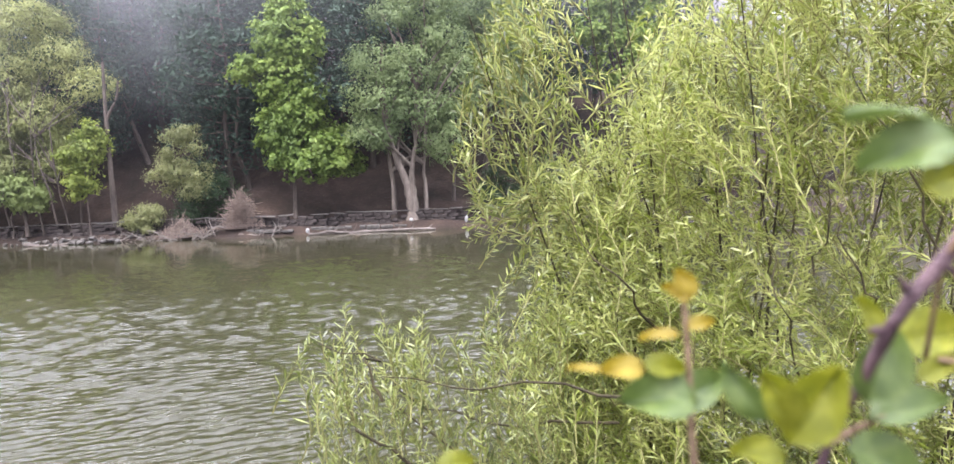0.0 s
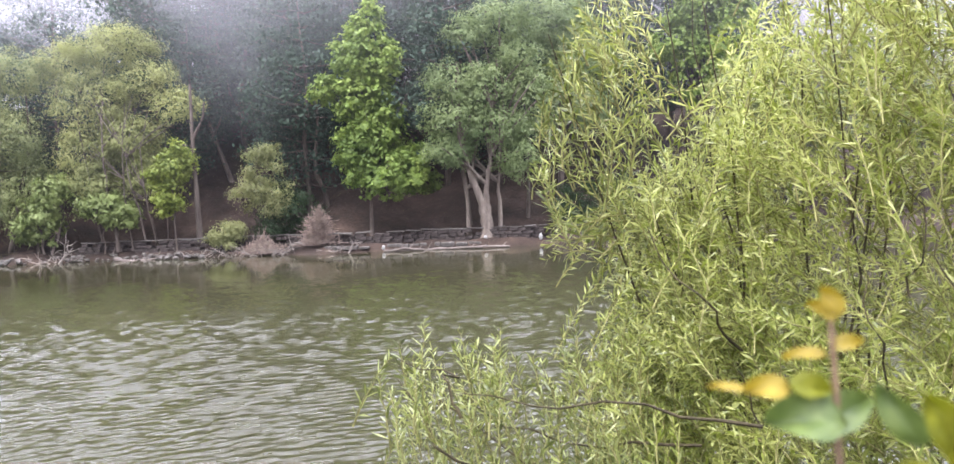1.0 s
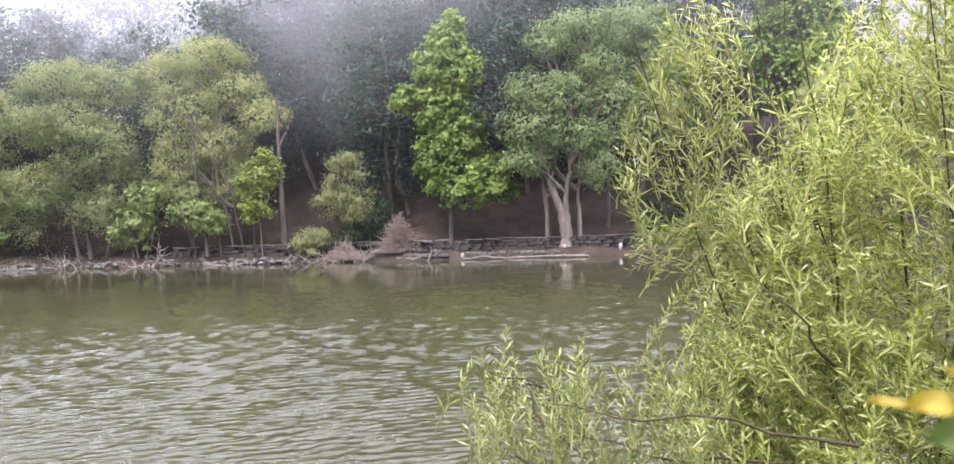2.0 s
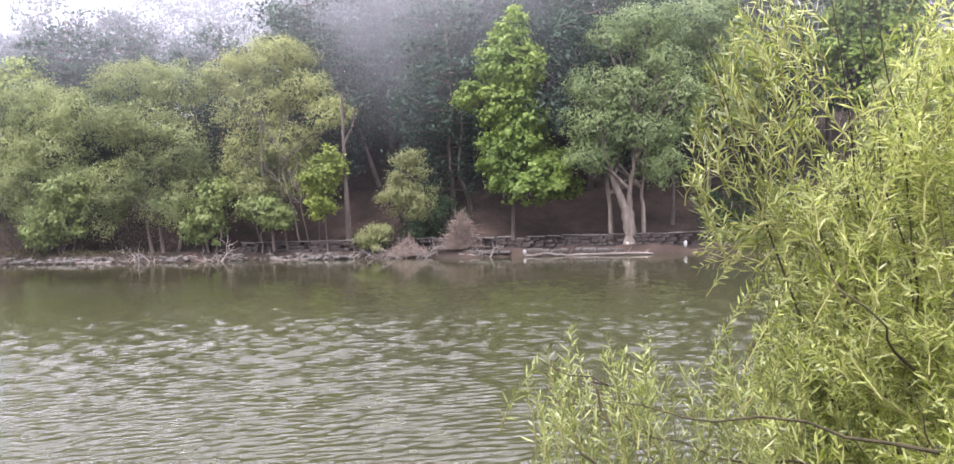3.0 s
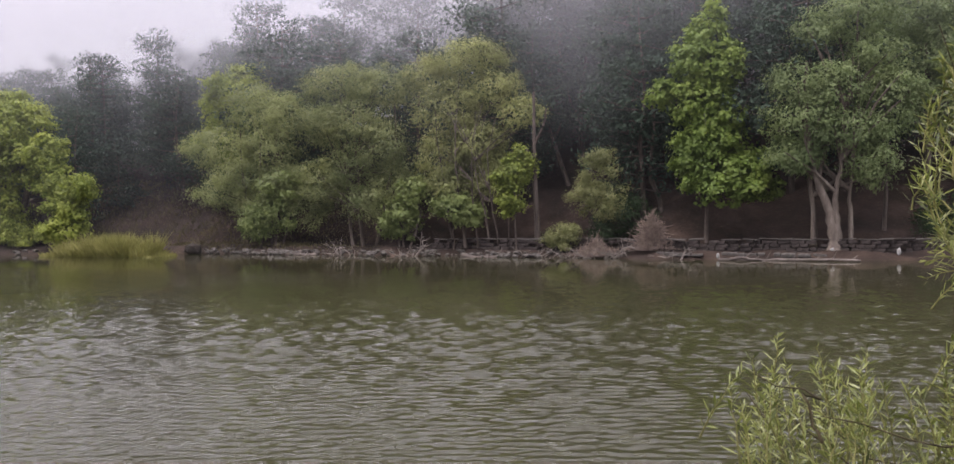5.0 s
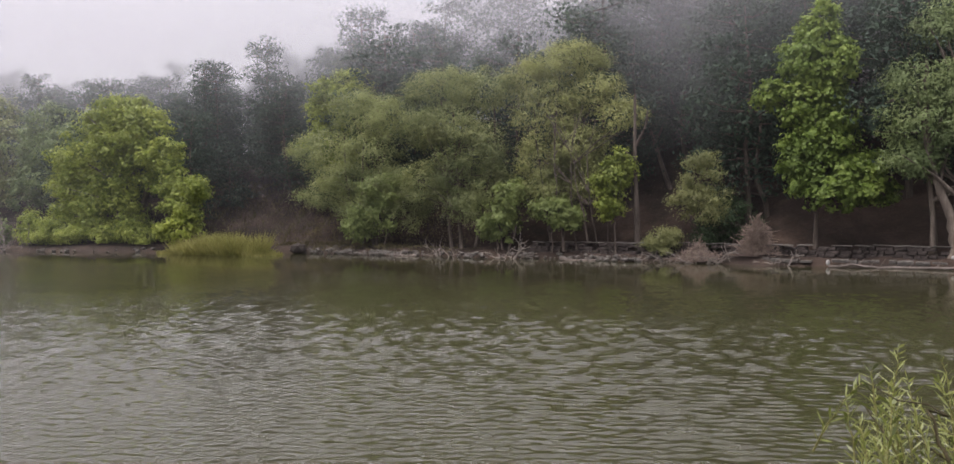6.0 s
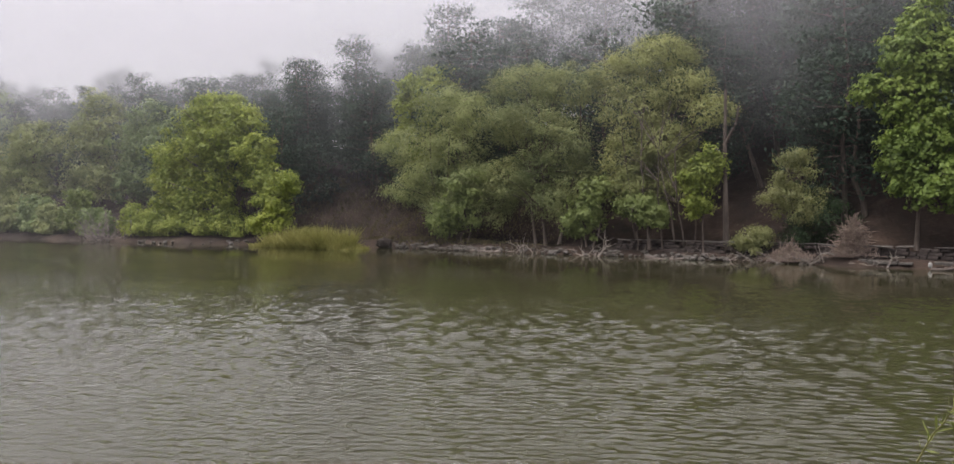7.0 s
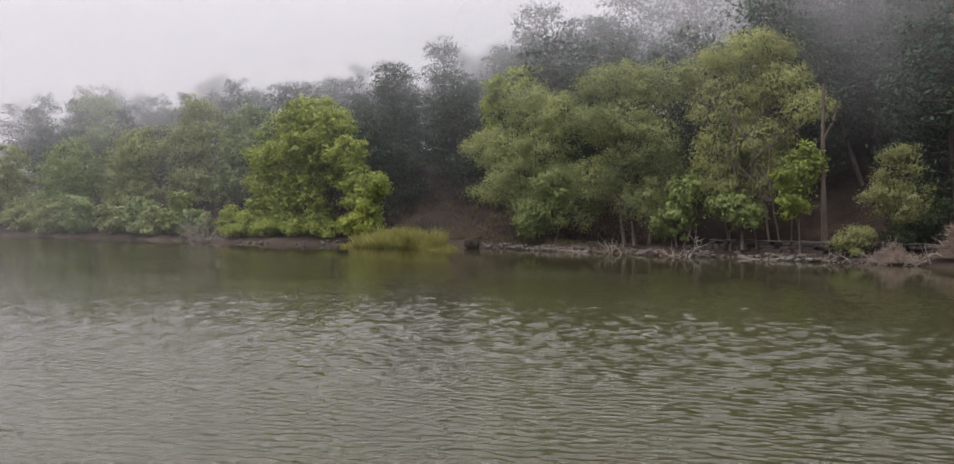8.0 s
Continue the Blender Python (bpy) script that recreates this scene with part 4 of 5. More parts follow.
def dead_branch(x, y, size, n, seed, label, material=None, flat=0.6, name="dead_branch"):
    gen = np.random.default_rng(seed)
    e = empty(name, x, y, 0.0, label, "dead branch", "dead wood at the shore")
    for k in range(n):
        a = gen.uniform(0, 2 * np.pi)
        d = np.array([np.cos(a), 0.4 * np.sin(a), gen.uniform(0.2, 1.4) * flat])
        foot = np.array([gen.uniform(-0.3, 0.3) * size, gen.uniform(-0.2, 0.2), -0.1])
        end = foot + d * size * gen.uniform(0.5, 1.0)
        pts = bent(foot, end, gen.uniform(-0.15, 0.1) * size, 0.05 * size, 7, gen)
        r = 0.03 * gen.uniform(0.6, 1.3)
        pieces = [tube(pts, r * np.linspace(1, 0.35, 7), 5)]
        for m in (2, 3, 4, 5):
            t2 = pts[m] + unit(gen.normal(size=3) + d) * size * 0.3
            pieces.append(tube(bent(pts[m], t2, 0, 0.02, 4, gen), r * 0.5 * np.linspace(1, 0.4, 4), 4))
        v, f = join(pieces)
        part("limb", quads_mesh("limb", v, f, material or M_DEAD, True), e)
    return e


dead_branch(-24.9, 35.0, 1.4, 7, 1, "bare grey dead branch standing in the water")
dead_branch(-21.1, 35.0, 1.5, 8, 2, "bare grey roots and branches at the water")
dead_branch(-27.4, 34.9, 0.8, 4, 3, "bare grey dead branch at the water")
dead_branch(-14.9, 35.2, 0.9, 8, 4, "tangled grey roots at the foot of a trunk", flat=0.5)
dead_branch(-11.2, 34.7, 1.5, 12, 5, "pale fallen branches beside the brushwood heap", flat=0.45)
dead_branch(-12.9, 34.8, 1.0, 6, 10, "pale fallen branches beside the brushwood heap", flat=0.4)
dead_branch(-8.2, 34.3, 1.0, 5, 6, "dark fallen branch at the water", flat=0.4)
dead_branch(-57.8, 30.2, 3.2, 40, 7, "grey dead brush under the wide plane tree", flat=0.6)


def brush_pile(x, y, w, h, n, seed, label):
    gen = np.random.default_rng(seed)
    e = empty("brushwood_heap", x, y, float(height(x, y)) - 0.05, label, "brushwood")
    pieces = []
    for k in range(n):
        u = gen.uniform(0, 1)
        z = h * u ** 1.4
        r = w * (1 - 0.75 * u ** 1.5)
        a = gen.uniform(0, 2 * np.pi)
        c = np.array([np.cos(a) * r * gen.uniform(0.2, 1), np.sin(a) * 0.6 * r * gen.uniform(0.2, 1), z])
        if k % 3:
            d = np.array([np.cos(a) * 0.5, np.sin(a) * 0.4, -0.9]) * gen.uniform(0.15, 0.4) * (0.4 + u) + gen.normal(0, 0.12, 3)
        else:
            a2 = gen.uniform(0, 2 * np.pi)
            d = np.array([np.cos(a2), np.sin(a2), gen.uniform(-0.4, 0.2)]) * gen.uniform(0.25, 0.65)
        pieces.append(tube(bent(c - d, c + d, 0.03, 0.02, 5, gen), gen.uniform(0.006, 0.015) * np.linspace(1, 0.5, 5), 4))
    v, f = join(pieces)
    v[:, 2] = np.maximum(v[:, 2], 0.01)
    part("twig_tangle", quads_mesh("twig_tangle", v, f, M_TWIGS, True), e, kind="stuff")


brush_pile(-9.3, 35.0, 0.9, 1.2, 1000, 3, "heap of reddish-brown cut twigs at the shore")
brush_pile(-11.8, 35.2, 1.4, 0.45, 450, 4, "low scatter of brown twigs at the shore")


def small_stone(name, x, y, sx, sy, sz, label, material, lift=0.0):
    ob = new(name, stone_mesh(int(abs(x) * 37) + 5, material))
    ob.matrix_basis = pose(x, y, max(float(height(x, y)), 0) + sz * 0.42 + lift, 0, 8, 15) @ Matrix.Diagonal((sx, sy, sz, 1))
    return tagged(ob, label, "stone")


small_stone("pale_stone", -0.05, 35.45, 0.2, 0.16, 0.36, "upright whitish stone on the bank", M_WHITE)
small_stone("pale_stone", -2.35, 35.5, 0.24, 0.2, 0.2, "small white stone by the split willow", M_WHITE)
small_stone("pale_stone", -6.5, 34.45, 0.2, 0.2, 0.3, "small white stone at the waterline", M_WHITE)
small_stone("pale_stone", -15.0, 35.75, 0.14, 0.12, 0.14, "small white stone at a trunk", M_WHITE)
# dark rotten stump among the stones
stump = new("tree_stump", stone_mesh(321, M_ROTTEN))
stump.matrix_basis = pose(-35.25, 35.3, 0.28, 0, 0, 20) @ Matrix.Diagonal((1.1, 0.8, 0.85, 1))
tagged(stump, "dark rotten stump at the edge of the stones", "stump")


def blades(name, x0, x1, y0, y1, n, high, material, label, seed, category="reeds"):
    gen = np.random.default_rng(seed)
    x, y = gen.uniform(x0, x1, n), gen.uniform(y0, y1, n)
    u = (x - x0) / (x1 - x0)
    env = np.clip(np.minimum(u * 4, (1 - u) * 5), 0.25, 1) * (0.62 + 0.2 * np.sin(x * 2.1 + 1) * np.sin(y * 1.7 + x) + 0.22 * np.sin(x * 5.3 + 2 * y))
    hgt = high * env * gen.uniform(0.55, 1.1, n)
    z = np.maximum(height(x, y), -0.1)
    lean = gen.normal(0, 0.42, (n, 2)) * hgt[:, None]
    c = np.stack([x + lean[:, 0] / 2, y + lean[:, 1] / 2, z + hgt / 2], -1)
    al = np.stack([lean[:, 0], lean[:, 1], hgt], -1)
    v, q = leaf_quads(c, al, unit(gen.normal(size=(n, 3))), np.linalg.norm(al, axis=1), np.full(n, 0.05))
    tagged(new(name, quads_mesh(name, v, q, material)), label, category, kind="stuff")


blades("reed_bed", -42.8, -34.4, 31.4, 33.4, 9000, 1.6, M_REED, "pale yellow-green reeds growing out of the shallows", 5)
blades("grass_tufts", -58, -24, 36.0, 43.5, 14000, 0.34, M_DRYGRASS, "dry grass on the bank behind the stones", 6, "grass")


# ---- the near willow shrub ----
def slim_leaves(base, along, normal, length, width):
    """Narrow willow leaves, widest near the middle and bent down towards the tip."""
    along = unit(along)
    side = unit(np.cross(normal, along))
    up = np.cross(side, along)
    L, W = length[:, None], width[:, None]
    mid = base + along * L * 0.5 + up * L * 0.03
    tip = base + along * L * 0.97 - np.array([0, 0, 1]) * L * 0.06
    v = np.stack([base - side * W * 0.12, base + side * W * 0.12, mid + side * W * 0.5, mid - side * W * 0.5, tip + side * W * 0.04, tip - side * W * 0.04], 1)
    k = np.arange(len(base))[:, None] * 6
    q = np.concatenate([k + np.array([0, 1, 2, 3]), k + np.array([3, 2, 4, 5])], 1).reshape(-1, 4)
    return v.reshape(-1, 3), q


def near_willow():
    gen = np.random.default_rng(5)
    root = np.array([1.1, 3.9, 0.05])
    e = empty("willow_shrub", *root, "dense yellow-green willow shrub leaning over the water", "shrub")
    shoots, L_base, L_dir, L_nor, L_len = [], [], [], [], []

    def shoot(tip, way, ln, r=0.004):
        way = way / np.linalg.norm(way)
        pts = bent(tip - way * ln, tip, -0.05 * ln, 0.006, 7, gen)
        shoots.append(tube(pts, r * np.linspace(1, 0.3, 7), 4))
        n = int(ln / 0.0125)
        s = np.linspace(0.12, 1.0, n)
        pos = np.stack([np.interp(s, np.linspace(0, 1, 7), pts[:, k]) for k in range(3)], -1)
        a = np.arange(n) * 2.4 + gen.uniform(0, 6)
        ref = np.array([1.0, 0.2, 0.0])
        u = np.cross(way, ref)
        u /= np.linalg.norm(u)
        w = np.cross(way, u)
        rad = np.cos(a)[:, None] * u + np.sin(a)[:, None] * w
        d = way * gen.uniform(0.55, 1.1, (n, 1)) + rad * gen.uniform(0.5, 1.1, (n, 1)) + gen.normal(0, 0.18, (n, 3)) + np.array([0, 0, -0.06])
        L_base.append(pos)
        L_dir.append(d)
        L_nor.append(unit(way + 0.5 * gen.normal(size=(n, 3))))
        L_len.append(gen.uniform(0.045, 0.1, n) * (1 - 0.45 * s ** 4))

    limbs = []

    def limb(a, b, r, sag=-0.15):
        limbs.append((bent(a, b, sag, 0.03, 9, gen), r))

    # tall spray standing clear of the mass
    for k in range(140):
        z = 1.9 + 1.0 * gen.uniform() ** 1.15
        left = np.interp(z, [1.9, 2.1, 2.3, 2.5, 2.7, 2.9], [0.0, -0.08, -0.06, -0.02, 0.06, 0.15])
        x = left + (0.45 - left) * gen.uniform() ** 1.2
        shoot(np.array([x + 0.03, gen.uniform(3.75, 4.25), z]), np.array([-0.35 + gen.normal(0, 0.3), gen.normal(0, 0.3), 0.8]), gen.uniform(0.16, 0.34))
    # the main mass
    for k in range(2500):
        x = 0.12 + 2.9 * gen.uniform() ** 0.92
        front = 4.0 - 0.38 * x
        y = front + abs(gen.normal(0, 0.6)) - 0.1
        top = np.interp(x, [0.1, 0.3, 0.45, 0.67, 0.9, 1.2, 3.4], [2.0, 2.05, 2.1, 2.25, 2.65, 3.35, 3.75])
        z = 0.35 + (top - 0.35) * gen.uniform() ** 0.85
        if x < 0.34 and z < 2.15:
            continue
        lean = np.array([gen.normal(-0.3, 0.5), gen.normal(-0.15, 0.45), gen.uniform(0.35, 1.0)])
        shoot(np.array([x, y, z]), lean, gen.uniform(0.28, 0.62))
    # low growth at the foot of the mass
    for k in range(320):
        x = gen.uniform(0.3, 2.1)
        lean = np.array([gen.normal(-0.5, 0.4), gen.normal(-0.2, 0.35), gen.uniform(0.3, 0.8)])
        shoot(np.array([x, 3.8 - 0.38 * x + gen.uniform(-0.1, 0.25), gen.uniform(0.7, 1.55)]), lean, gen.uniform(0.25, 0.5))
    # the low lobe reaching out over the lake
    for k in range(300):
        x = gen.uniform(-0.72, 0.5)
        top = np.interp(x, [-0.8, -0.6, -0.2, 0.1, 0.5], [1.28, 1.36, 1.34, 1.38, 1.5]) + gen.normal(0, 0.05)
        z = 0.4 + (top - 0.4) * gen.uniform() ** 0.8
        shoot(np.array([x, gen.uniform(3.35, 4.15), z]), np.array([gen.normal(-0.15, 0.25), gen.normal(0, 0.25), gen.uniform(0.7, 1.0)]), gen.uniform(0.18, 0.36))
    # drooping sprays at the edge
    for k in range(9):
        tip = np.array([gen.uniform(-0.03, 0.2), gen.uniform(3.9, 4.2), gen.uniform(1.64, 1.86)])
        shoot(tip, np.array([-0.9, gen.normal(0, 0.2), gen.uniform(-0.35, 0.25)]), gen.uniform(0.3, 0.45))
    limb((1.0, 3.9, 0.1), (-0.62, 3.7, 1.2), 0.008, 0.05)
    limb((0.6, 3.5, 0.95), (-0.4, 3.65, 1.15), 0.006, 0.03)
    limb((-0.1, 3.4, 0.72), (-0.7, 3.8, 1.2), 0.008, 0.0)
    limb((0.70, 2.90, 1.19), (-0.36, 3.25, 1.25), 0.006, 0.02)
    limb((-0.35, 3.18, 1.17), (-0.60, 3.34, 1.37), 0.006, 0.02)
    limb((0.9, 3.9, 0.1), (0.05, 4.0, 2.75), 0.007)
    limb((1.0, 3.9, 0.1), (0.35, 3.95, 2.5), 0.006)
    for k in range(9):
        x = gen.uniform(0.3, 2.3)
        z = gen.uniform(0.9, 2.3)
        limb((x + gen.uniform(-0.05, 0.25), 3.84 - 0.38 * x, z - 0.1), (x - gen.uniform(-0.05, 0.2), 3.82 - 0.38 * x, z + gen.uniform(0.25, 0.6)), gen.uniform(0.004, 0.006), -0.03)
    for k in range(14):
        x = gen.uniform(0.3, 2.5)
        limb((1.1 + 0.5 * (x - 1.1), 3.9 - 0.4 * max(x - 1, 0), 0.08), (x, 4.05 - 0.38 * x + gen.uniform(0.0, 0.5), gen.uniform(2.2, 3.3)), gen.uniform(0.004, 0.008))
    for pts, r in limbs:
        v, f = tube(pts - root, r * np.linspace(1.2, 0.35, len(pts)), 6)
        part("branch", quads_mesh("branch", v, f, M_TWIG, True), e)
    v, f = join(shoots)
    part("shoot_growth", quads_mesh("shoot_growth", v - root, f, M_SHOOT, True), e, kind="stuff")
    base, way, nor, ln = np.concatenate(L_base), np.concatenate(L_dir), np.concatenate(L_nor), np.concatenate(L_len)
    # the tip leaves of the outer shoots are parts of their own
    order = np.argsort(base[:, 0] + 0.4 * (base[:, 1] - 3.5))
    single = np.zeros(len(base), bool)
    single[order[: 300 * 12 : 12]] = True
    # the outer sprays over the water are greener than the yellowed mass behind, with their weaker light painted in
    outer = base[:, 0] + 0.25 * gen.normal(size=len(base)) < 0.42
    for pick, mat in ((outer & ~single, M_NEARGREENDIM), (~outer & ~single, M_NEAR)):
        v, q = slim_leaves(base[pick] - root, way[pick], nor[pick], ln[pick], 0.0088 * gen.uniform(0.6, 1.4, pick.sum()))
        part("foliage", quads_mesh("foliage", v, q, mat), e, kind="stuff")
    one = np.array([[0.0, 0, 0]])
    v, q = slim_leaves(one, np.array([[0, 1.0, 0]]), np.array([[0, 0, 1.0]]), np.array([1.0]), np.array([0.1]))
    me = quads_mesh("leaf", v, q, M_NEARGREENDIM)
    for p, d, m, s in zip(base[single], way[single], nor[single], ln[single]):
        ob = new("leaf", me)
        ob.parent = e
        yv = Vector(d).normalized()
        xv = yv.cross(Vector(m)).normalized()
        zv = xv.cross(yv)
        ob.matrix_basis = Matrix.LocRotScale(Vector(p - root), Matrix((xv, yv, zv)).transposed(), (s, s, s))


near_willow()


# ---- the bramble close to the camera ----
def broad_leaf(name, parent, place, way, normal, length, width, material, cup=0.15, label=""):
    """A toothed oval leaf with a sunken midrib and ribs between the side veins."""
    y = Vector(way).normalized()
    z = Vector(normal)
    x = y.cross(z).normalized()
    z = x.cross(y)
    rows, cols = 15, 6
    verts, quads = [], []
    for i in range(rows):
        s = i / (rows - 1)
        half = width * 0.5 * (math.sin(math.pi * s ** 0.72) ** 0.72) * (1.0 + (0.05 if i % 2 else -0.04)) + 0.0003
        for j in range(-cols, cols + 1):
            u = j / cols
            vein = 0.02 * math.cos((s * 9 - abs(u) * 2.2) * 2 * math.pi) * (1 - abs(u) ** 2)
            h = width * (cup * abs(u) ** 1.3 + vein - 0.7 * (s - 0.4) ** 2 - 0.03 * (abs(u) < 0.01) + 0.07 * math.sin(5 * s + 2.4 * u + 40 * length))
            verts.append(tuple(Vector(place) + x * (half * u) + y * ((s - 0.5) * length + 0.06 * length * abs(u)) + z * h))
    n = 2 * cols + 1
    for i in range(rows - 1):
        for j in range(n - 1):
            quads.append((i * n + j, i * n + j + 1, (i + 1) * n + j + 1, (i + 1) * n + j))
    me = quads_mesh(name, np.array(verts), np.array(quads), material, True)
    return part(name, me, parent, label)


bramble = empty("bramble", 0.11, 0.27, 0.3, "bramble with purple thorny cane and toothed leaves", "bramble")
BASE = np.array([0.11, 0.27, 0.3])
way_of_cane = np.array([(0.185, 0.256, 2.012), (0.1555, 0.248, 1.985), (0.1412, 0.2433, 1.9716), (0.1291, 0.2407, 1.96), (0.1215, 0.2391, 1.9505), (0.1181, 0.2548, 1.9276), (0.1113, 0.2559, 1.9138), (0.1063, 0.2553, 1.9), (0.1, 0.26, 1.8), (0.11, 0.27, 1.2), (0.11, 0.27, 0.2)])
v, f = tube(way_of_cane - BASE, [0.0027, 0.0026, 0.0025, 0.0024, 0.0022, 0.0016, 0.0015, 0.0015, 0.0018, 0.0028, 0.004], 10)
cane = part("cane", quads_mesh("cane", v, f, M_CANE, True), bramble, "purple thorny cane")
for tx, ty, tz, dx, dz in ((0.1275, 0.2395, 1.963, -0.6, 0.8), (0.1405, 0.2425, 1.9685, 0.7, -0.6), (0.119, 0.2385, 1.9515, -0.8, 0.1), (0.152, 0.246, 1.985, -0.5, 0.8)):
    p0 = np.array([tx, ty, tz]) - BASE
    v, f = tube(np.array([p0, p0 + np.array([dx, -0.3, dz]) * 0.003, p0 + np.array([dx, -0.3, dz]) * 0.006]), [0.0017, 0.0009, 0.0002], 6)
    part("thorn", quads_mesh("thorn", v, f, M_CANE, True), cane)
for points, radius in (([(0.077, 0.283, 1.78), (0.0771, 0.2829, 1.8916), (0.0762, 0.2842, 1.9115), (0.0763, 0.2856, 1.9331), (0.0756, 0.287, 1.957)], 0.00125),
                       ([(0.1, 0.262, 1.78), (0.077, 0.2829, 1.81)], 0.0012), ([(0.1113, 0.2559, 1.9138), (0.119, 0.255, 1.918), (0.128, 0.254, 1.922)], 0.0011),
                       ([(0.1113, 0.2559, 1.9138), (0.106, 0.25, 1.919), (0.104, 0.246, 1.924)], 0.0011), ([(0.16, 0.262, 1.935), (0.148, 0.268, 1.936), (0.1405, 0.2433, 1.9716)], 0.0009),
                       ([(0.1412, 0.2433, 1.9716), (0.146, 0.225, 1.992), (0.128, 0.214, 2.003)], 0.001)):
    pts = np.array(points) - BASE
    u = np.linspace(0, len(pts) - 1, 3 * len(pts))
    pts = np.stack([np.interp(u, np.arange(len(pts)), pts[:, c]) for c in range(3)], -1)
    v, f = tube(pts, radius * np.linspace(1.3, 0.8, len(pts)), 8)
    part("stem", quads_mesh("stem", v, f, M_STEM, True), bramble, "slender reddish stem")


def bramble_leaves(rows, material, label):
    """Rows: place, way of the midrib, way of the upper face, length, width."""
    for place, way, normal, ln, wd in rows:
        broad_leaf("leaf", bramble, Vector(place) - Vector(BASE), way, normal, 0.86 * ln, 0.8 * wd, material, 0.2, label)


bramble_leaves([
    ((0.0656, 0.28, 1.9235), (-0.9, 0.0, 0.08), (-0.1, -0.75, 0.6), 0.03, 0.021),
    ((0.0815, 0.294, 1.922), (0.75, 0.2, 0.35), (0.2, -0.7, 0.6), 0.024, 0.017),
    ((0.1247, 0.2503, 1.9376), (0.42, 0.1, 0.85), (0.15, -0.85, 0.4), 0.0275, 0.023),
    ((0.1347, 0.2543, 1.9239), (0.95, 0.05, 0.22), (0.0, -0.45, 0.9), 0.03, 0.017),
    ((0.127, 0.2535, 1.9085), (0.9, 0.0, -0.25), (0.0, -0.6, 0.8), 0.03, 0.02),
    ((0.1165, 0.2145, 2.0025), (-0.93, 0.05, -0.22), (-0.15, -0.8, 0.5), 0.031, 0.019),
    ((0.1115, 0.216, 2.0115), (-0.95, 0.15, 0.1), (0.0, -0.25, 0.95), 0.024, 0.012),
    ((0.0882, 0.262, 1.9285), (-0.5, 0.2, 0.7), (-0.75, -0.5, 0.3), 0.026, 0.013),
], M_BRAMBLE, "dull green toothed leaf")
bramble_leaves([
    ((0.1022, 0.2448, 1.928), (0.5, -0.1, 0.75), (-0.25, -0.85, 0.35), 0.032, 0.023),
    ((0.094, 0.247, 1.93), (-0.45, 0.1, 0.8), (-0.35, -0.8, 0.4), 0.022, 0.014),
    ((0.0895, 0.2541, 1.912), (-0.85, 0.0, 0.2), (-0.1, -0.6, 0.8), 0.02, 0.014),
    ((0.1535, 0.2753, 1.9417), (0.9, 0.1, 0.15), (0.0, -0.7, 0.7), 0.034, 0.021),
    ((0.1365, 0.2808, 1.947), (-0.3, 0.1, 0.8), (0.2, -0.8, 0.4), 0.018, 0.012),
    ((0.1498, 0.2648, 1.933), (0.8, 0.1, 0.4), (-0.2, -0.7, 0.6), 0.018, 0.009),
    ((0.122, 0.209, 1.9945), (0.8, 0.0, 0.35), (-0.2, -0.85, 0.3), 0.016, 0.013),
    ((0.0672, 0.2838, 1.9335), (0.8, 0.1, -0.1), (0.1, -0.7, 0.6), 0.018, 0.011),
    ((-0.0048, 0.2649, 1.9095), (0.8, 0.05, 0.1), (0.0, -0.6, 0.8), 0.015, 0.01),
], M_LIME, "lime-yellow young leaf")
bramble_leaves([
    ((0.0758, 0.2873, 1.9603), (-0.3, 0.1, 0.8), (0.1, -0.8, 0.4), 0.013, 0.011),
    ((0.0735, 0.287, 1.958), (-0.8, 0.1, 0.4), (0.0, -0.7, 0.6), 0.012, 0.008),
    ((0.0804, 0.2864, 1.947), (0.9, 0.1, 0.15), (0.0, -0.6, 0.7), 0.013, 0.007),
    ((0.0672, 0.2863, 1.9437), (-0.9, 0.1, -0.05), (0.0, -0.5, 0.8), 0.016, 0.007),
    ((0.0534, 0.2809, 1.934), (-0.9, 0.05, 0.0), (0.1, -0.7, 0.6), 0.017, 0.011),
    ((0.0405, 0.281, 1.9346), (-0.9, 0.05, 0.1), (0.1, -0.5, 0.8), 0.014, 0.005),
], M_ORANGE, "orange young leaf")


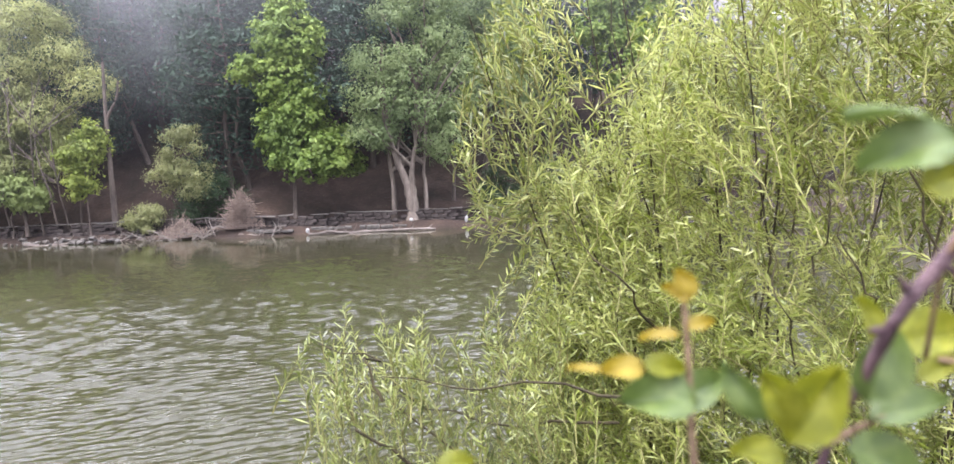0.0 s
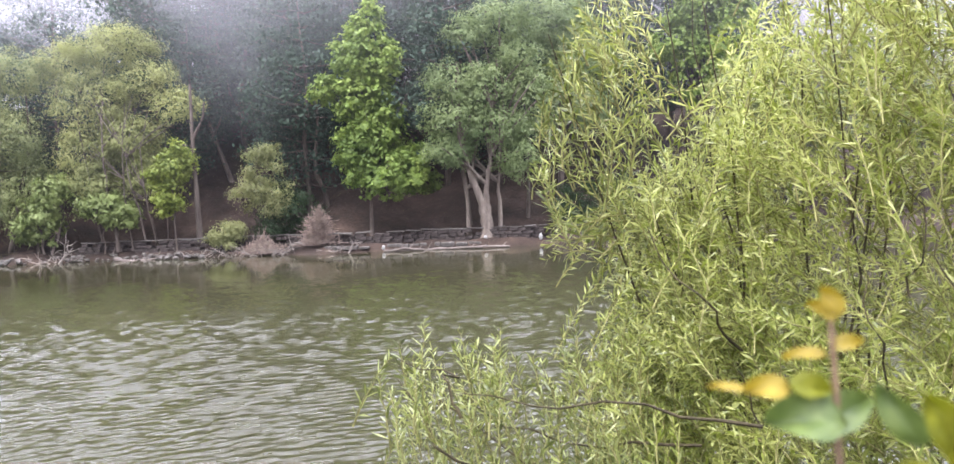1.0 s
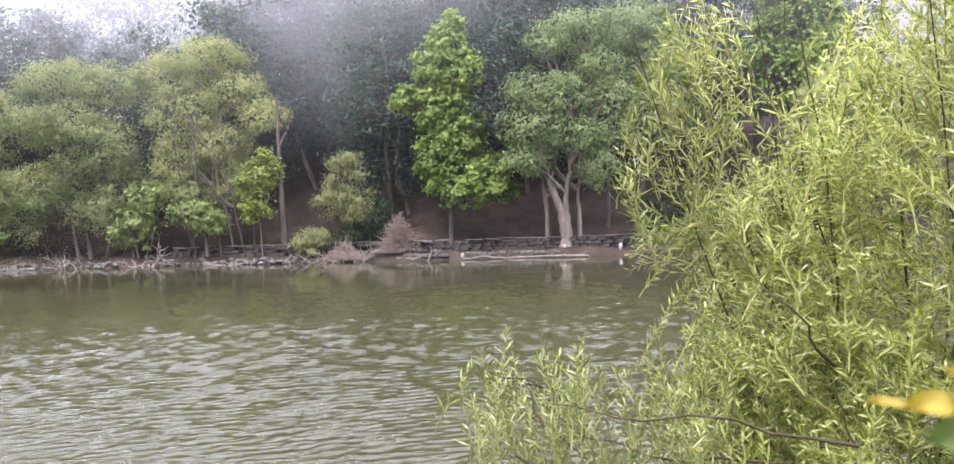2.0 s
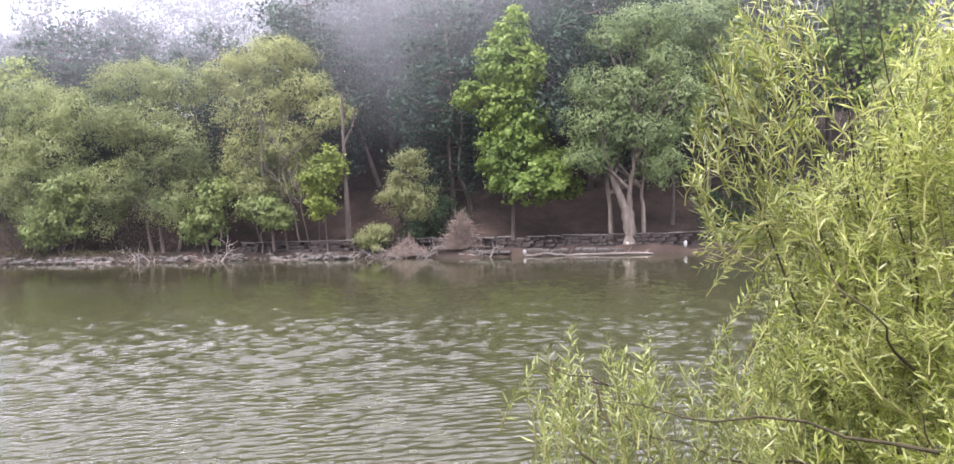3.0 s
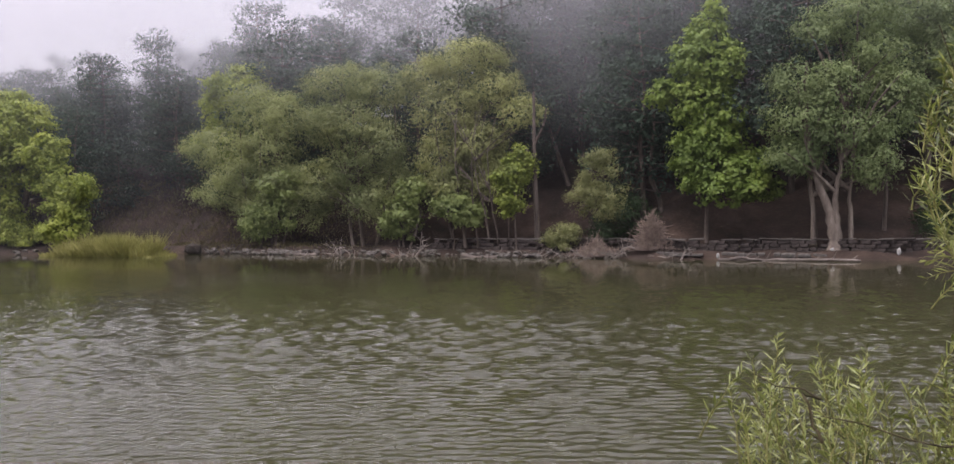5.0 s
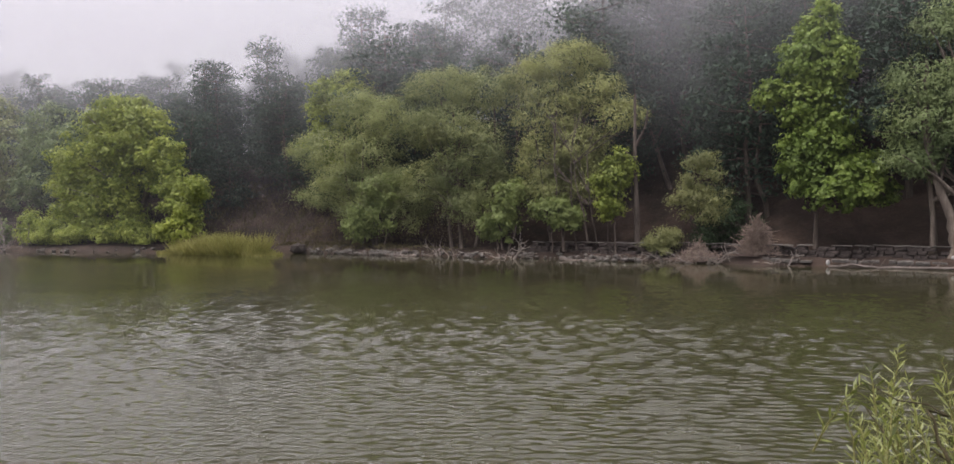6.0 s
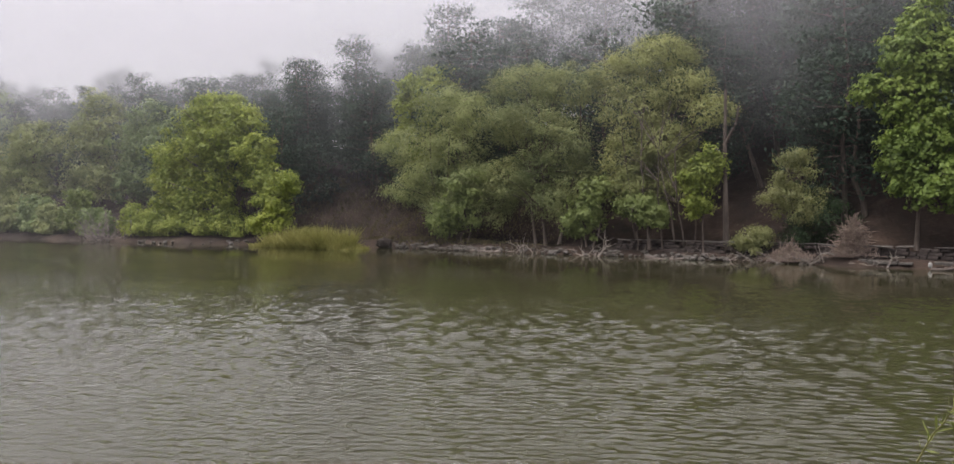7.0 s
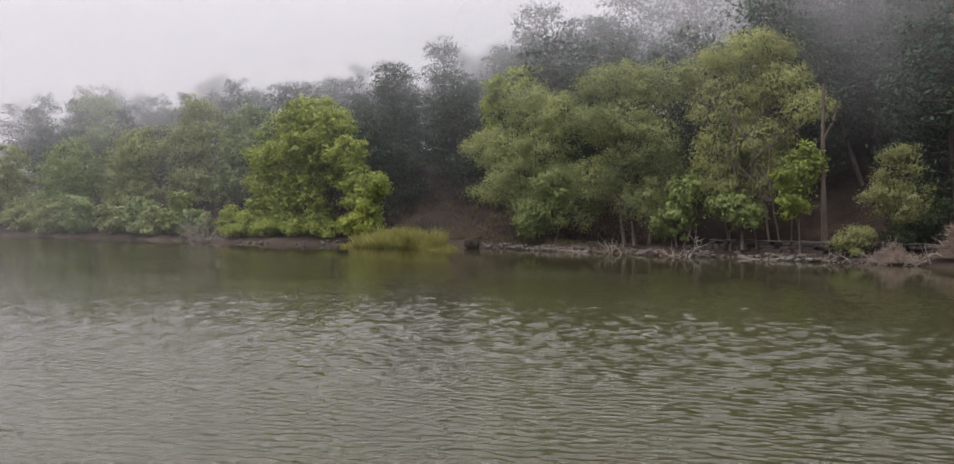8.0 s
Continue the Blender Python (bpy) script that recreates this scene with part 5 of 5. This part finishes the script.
# ---- mist drifting over the hillside ----
def mist_material(low, high, thin, thick):
    mat, n, l, b = nodes_of("mist")
    n.remove(b)
    co = n.new("ShaderNodeTexCoord")
    sep = n.new("ShaderNodeSeparateXYZ")
    l.new(co.outputs["Object"], sep.inputs[0])
    drift = tex_noise(n, l, 0.07, 3.0, co.outputs["Object"])
    lift = n.new("ShaderNodeMath")
    lift.operation = "MULTIPLY_ADD"
    lift.inputs[1].default_value = 14.0
    l.new(drift.outputs["Fac"], lift.inputs[0])
    l.new(sep.outputs["Z"], lift.inputs[2])
    rng_node = n.new("ShaderNodeMapRange")
    rng_node.interpolation_type = "SMOOTHSTEP"
    rng_node.inputs["From Min"].default_value, rng_node.inputs["From Max"].default_value = low + 7, high + 7
    rng_node.inputs["To Min"].default_value, rng_node.inputs["To Max"].default_value = thin, thick
    l.new(lift.outputs[0], rng_node.inputs["Value"])
    clear = n.new("ShaderNodeBsdfTransparent")
    front = n.new("ShaderNodeBsdfDiffuse")
    back = n.new("ShaderNodeBsdfTranslucent")
    for node in (front, back):
        node.inputs["Color"].default_value = (0.92, 0.91, 0.96, 1)
    both = n.new("ShaderNodeMixShader")
    both.inputs[0].default_value = 0.3
    l.new(front.outputs[0], both.inputs[1])
    l.new(back.outputs[0], both.inputs[2])
    west = n.new("ShaderNodeMapRange")
    west.interpolation_type = "SMOOTHSTEP"
    west.inputs["From Min"].default_value, west.inputs["From Max"].default_value = -12.0, -75.0
    west.inputs["To Min"].default_value, west.inputs["To Max"].default_value = 0.6 * thin, 3.5 * thin
    l.new(sep.outputs["X"], west.inputs["Value"])
    l.new(west.outputs["Result"], rng_node.inputs["To Min"])
    mx = n.new("ShaderNodeMixShader")
    l.new(rng_node.outputs["Result"], mx.inputs[0])
    l.new(clear.outputs[0], mx.inputs[1])
    l.new(both.outputs[0], mx.inputs[2])
    l.new(mx.outputs[0], n["Material Output"].inputs["Surface"])
    return mat


# the foremost sheet is also added to lift dark tones, as lens glare does
for back_by, low, high, thin, thick in ((-1.3, 3, 17, 0.008, 0.06), (4.4, 7, 18, 0.009, 0.12), (8.5, 7, 17, 0.012, 0.22), (14.0, 4, 19, 0.02, 0.25), (24.0, 4, 18, 0.04, 0.34)):
    gx = np.linspace(-260, 45, 120)
    gz = np.linspace(0, 46, 16)
    a, b = np.meshgrid(gx, gz, indexing="ij")
    yy = np.interp(gx, FAR_X, FAR_Y)[:, None] + back_by + 0.9 * np.sin(a * 0.11 + back_by) - 0.1 * b
    v = np.stack([a, yy, b], -1).reshape(-1, 3)
    i, j = np.meshgrid(np.arange(119), np.arange(15), indexing="ij")
    q = np.stack([i * 16 + j, (i + 1) * 16 + j, (i + 1) * 16 + j + 1, i * 16 + j + 1], -1).reshape(-1, 4)
    tagged(new("mist", quads_mesh("mist", v, q, mist_material(low, high, thin, thick), True)), "thin white mist and veiling haze drifting over the wooded hill", "mist", kind="stuff")


# mist lying on the water at the far end of the lake
gx = np.linspace(-150, -18, 60)
gz = np.linspace(-0.3, 18, 12)
a, b = np.meshgrid(gx, gz, indexing="ij")
yy = np.interp(gx, FAR_X, FAR_Y)[:, None] - 4.5 + 0.4 * np.sin(a * 0.2) - 0.1 * b
v = np.stack([a, yy, b], -1).reshape(-1, 3)
i, j = np.meshgrid(np.arange(59), np.arange(11), indexing="ij")
q = np.stack([i * 12 + j, (i + 1) * 12 + j, (i + 1) * 12 + j + 1, i * 12 + j + 1], -1).reshape(-1, 4)


def low_mist_material():
    mat, n, l, b = nodes_of("low_mist")
    n.remove(b)
    co = n.new("ShaderNodeTexCoord")
    sep = n.new("ShaderNodeSeparateXYZ")
    l.new(co.outputs["Object"], sep.inputs[0])
    low = n.new("ShaderNodeMapRange")
    low.interpolation_type = "SMOOTHSTEP"
    low.inputs["From Min"].default_value, low.inputs["From Max"].default_value = 0.0, 15.0
    low.inputs["To Min"].default_value, low.inputs["To Max"].default_value = 0.055, 0.0
    l.new(sep.outputs["Z"], low.inputs["Value"])
    end = n.new("ShaderNodeMapRange")
    end.interpolation_type = "SMOOTHSTEP"
    end.inputs["From Min"].default_value, end.inputs["From Max"].default_value = -35.0, -85.0
    l.new(sep.outputs["X"], end.inputs["Value"])
    both = n.new("ShaderNodeMath")
    both.operation = "MULTIPLY"
    l.new(low.outputs["Result"], both.inputs[0])
    l.new(end.outputs["Result"], both.inputs[1])
    clear = n.new("ShaderNodeBsdfTransparent")
    veil = n.new("ShaderNodeBsdfDiffuse")
    veil.inputs["Color"].default_value = (0.92, 0.92, 0.95, 1)
    mx = n.new("ShaderNodeMixShader")
    l.new(both.outputs[0], mx.inputs[0])
    l.new(clear.outputs[0], mx.inputs[1])
    l.new(veil.outputs[0], mx.inputs[2])
    l.new(mx.outputs[0], n["Material Output"].inputs["Surface"])
    return mat


tagged(new("mist", quads_mesh("mist", v, q, low_mist_material(), True)), "thin mist lying on the water at the far end", "mist", kind="stuff")
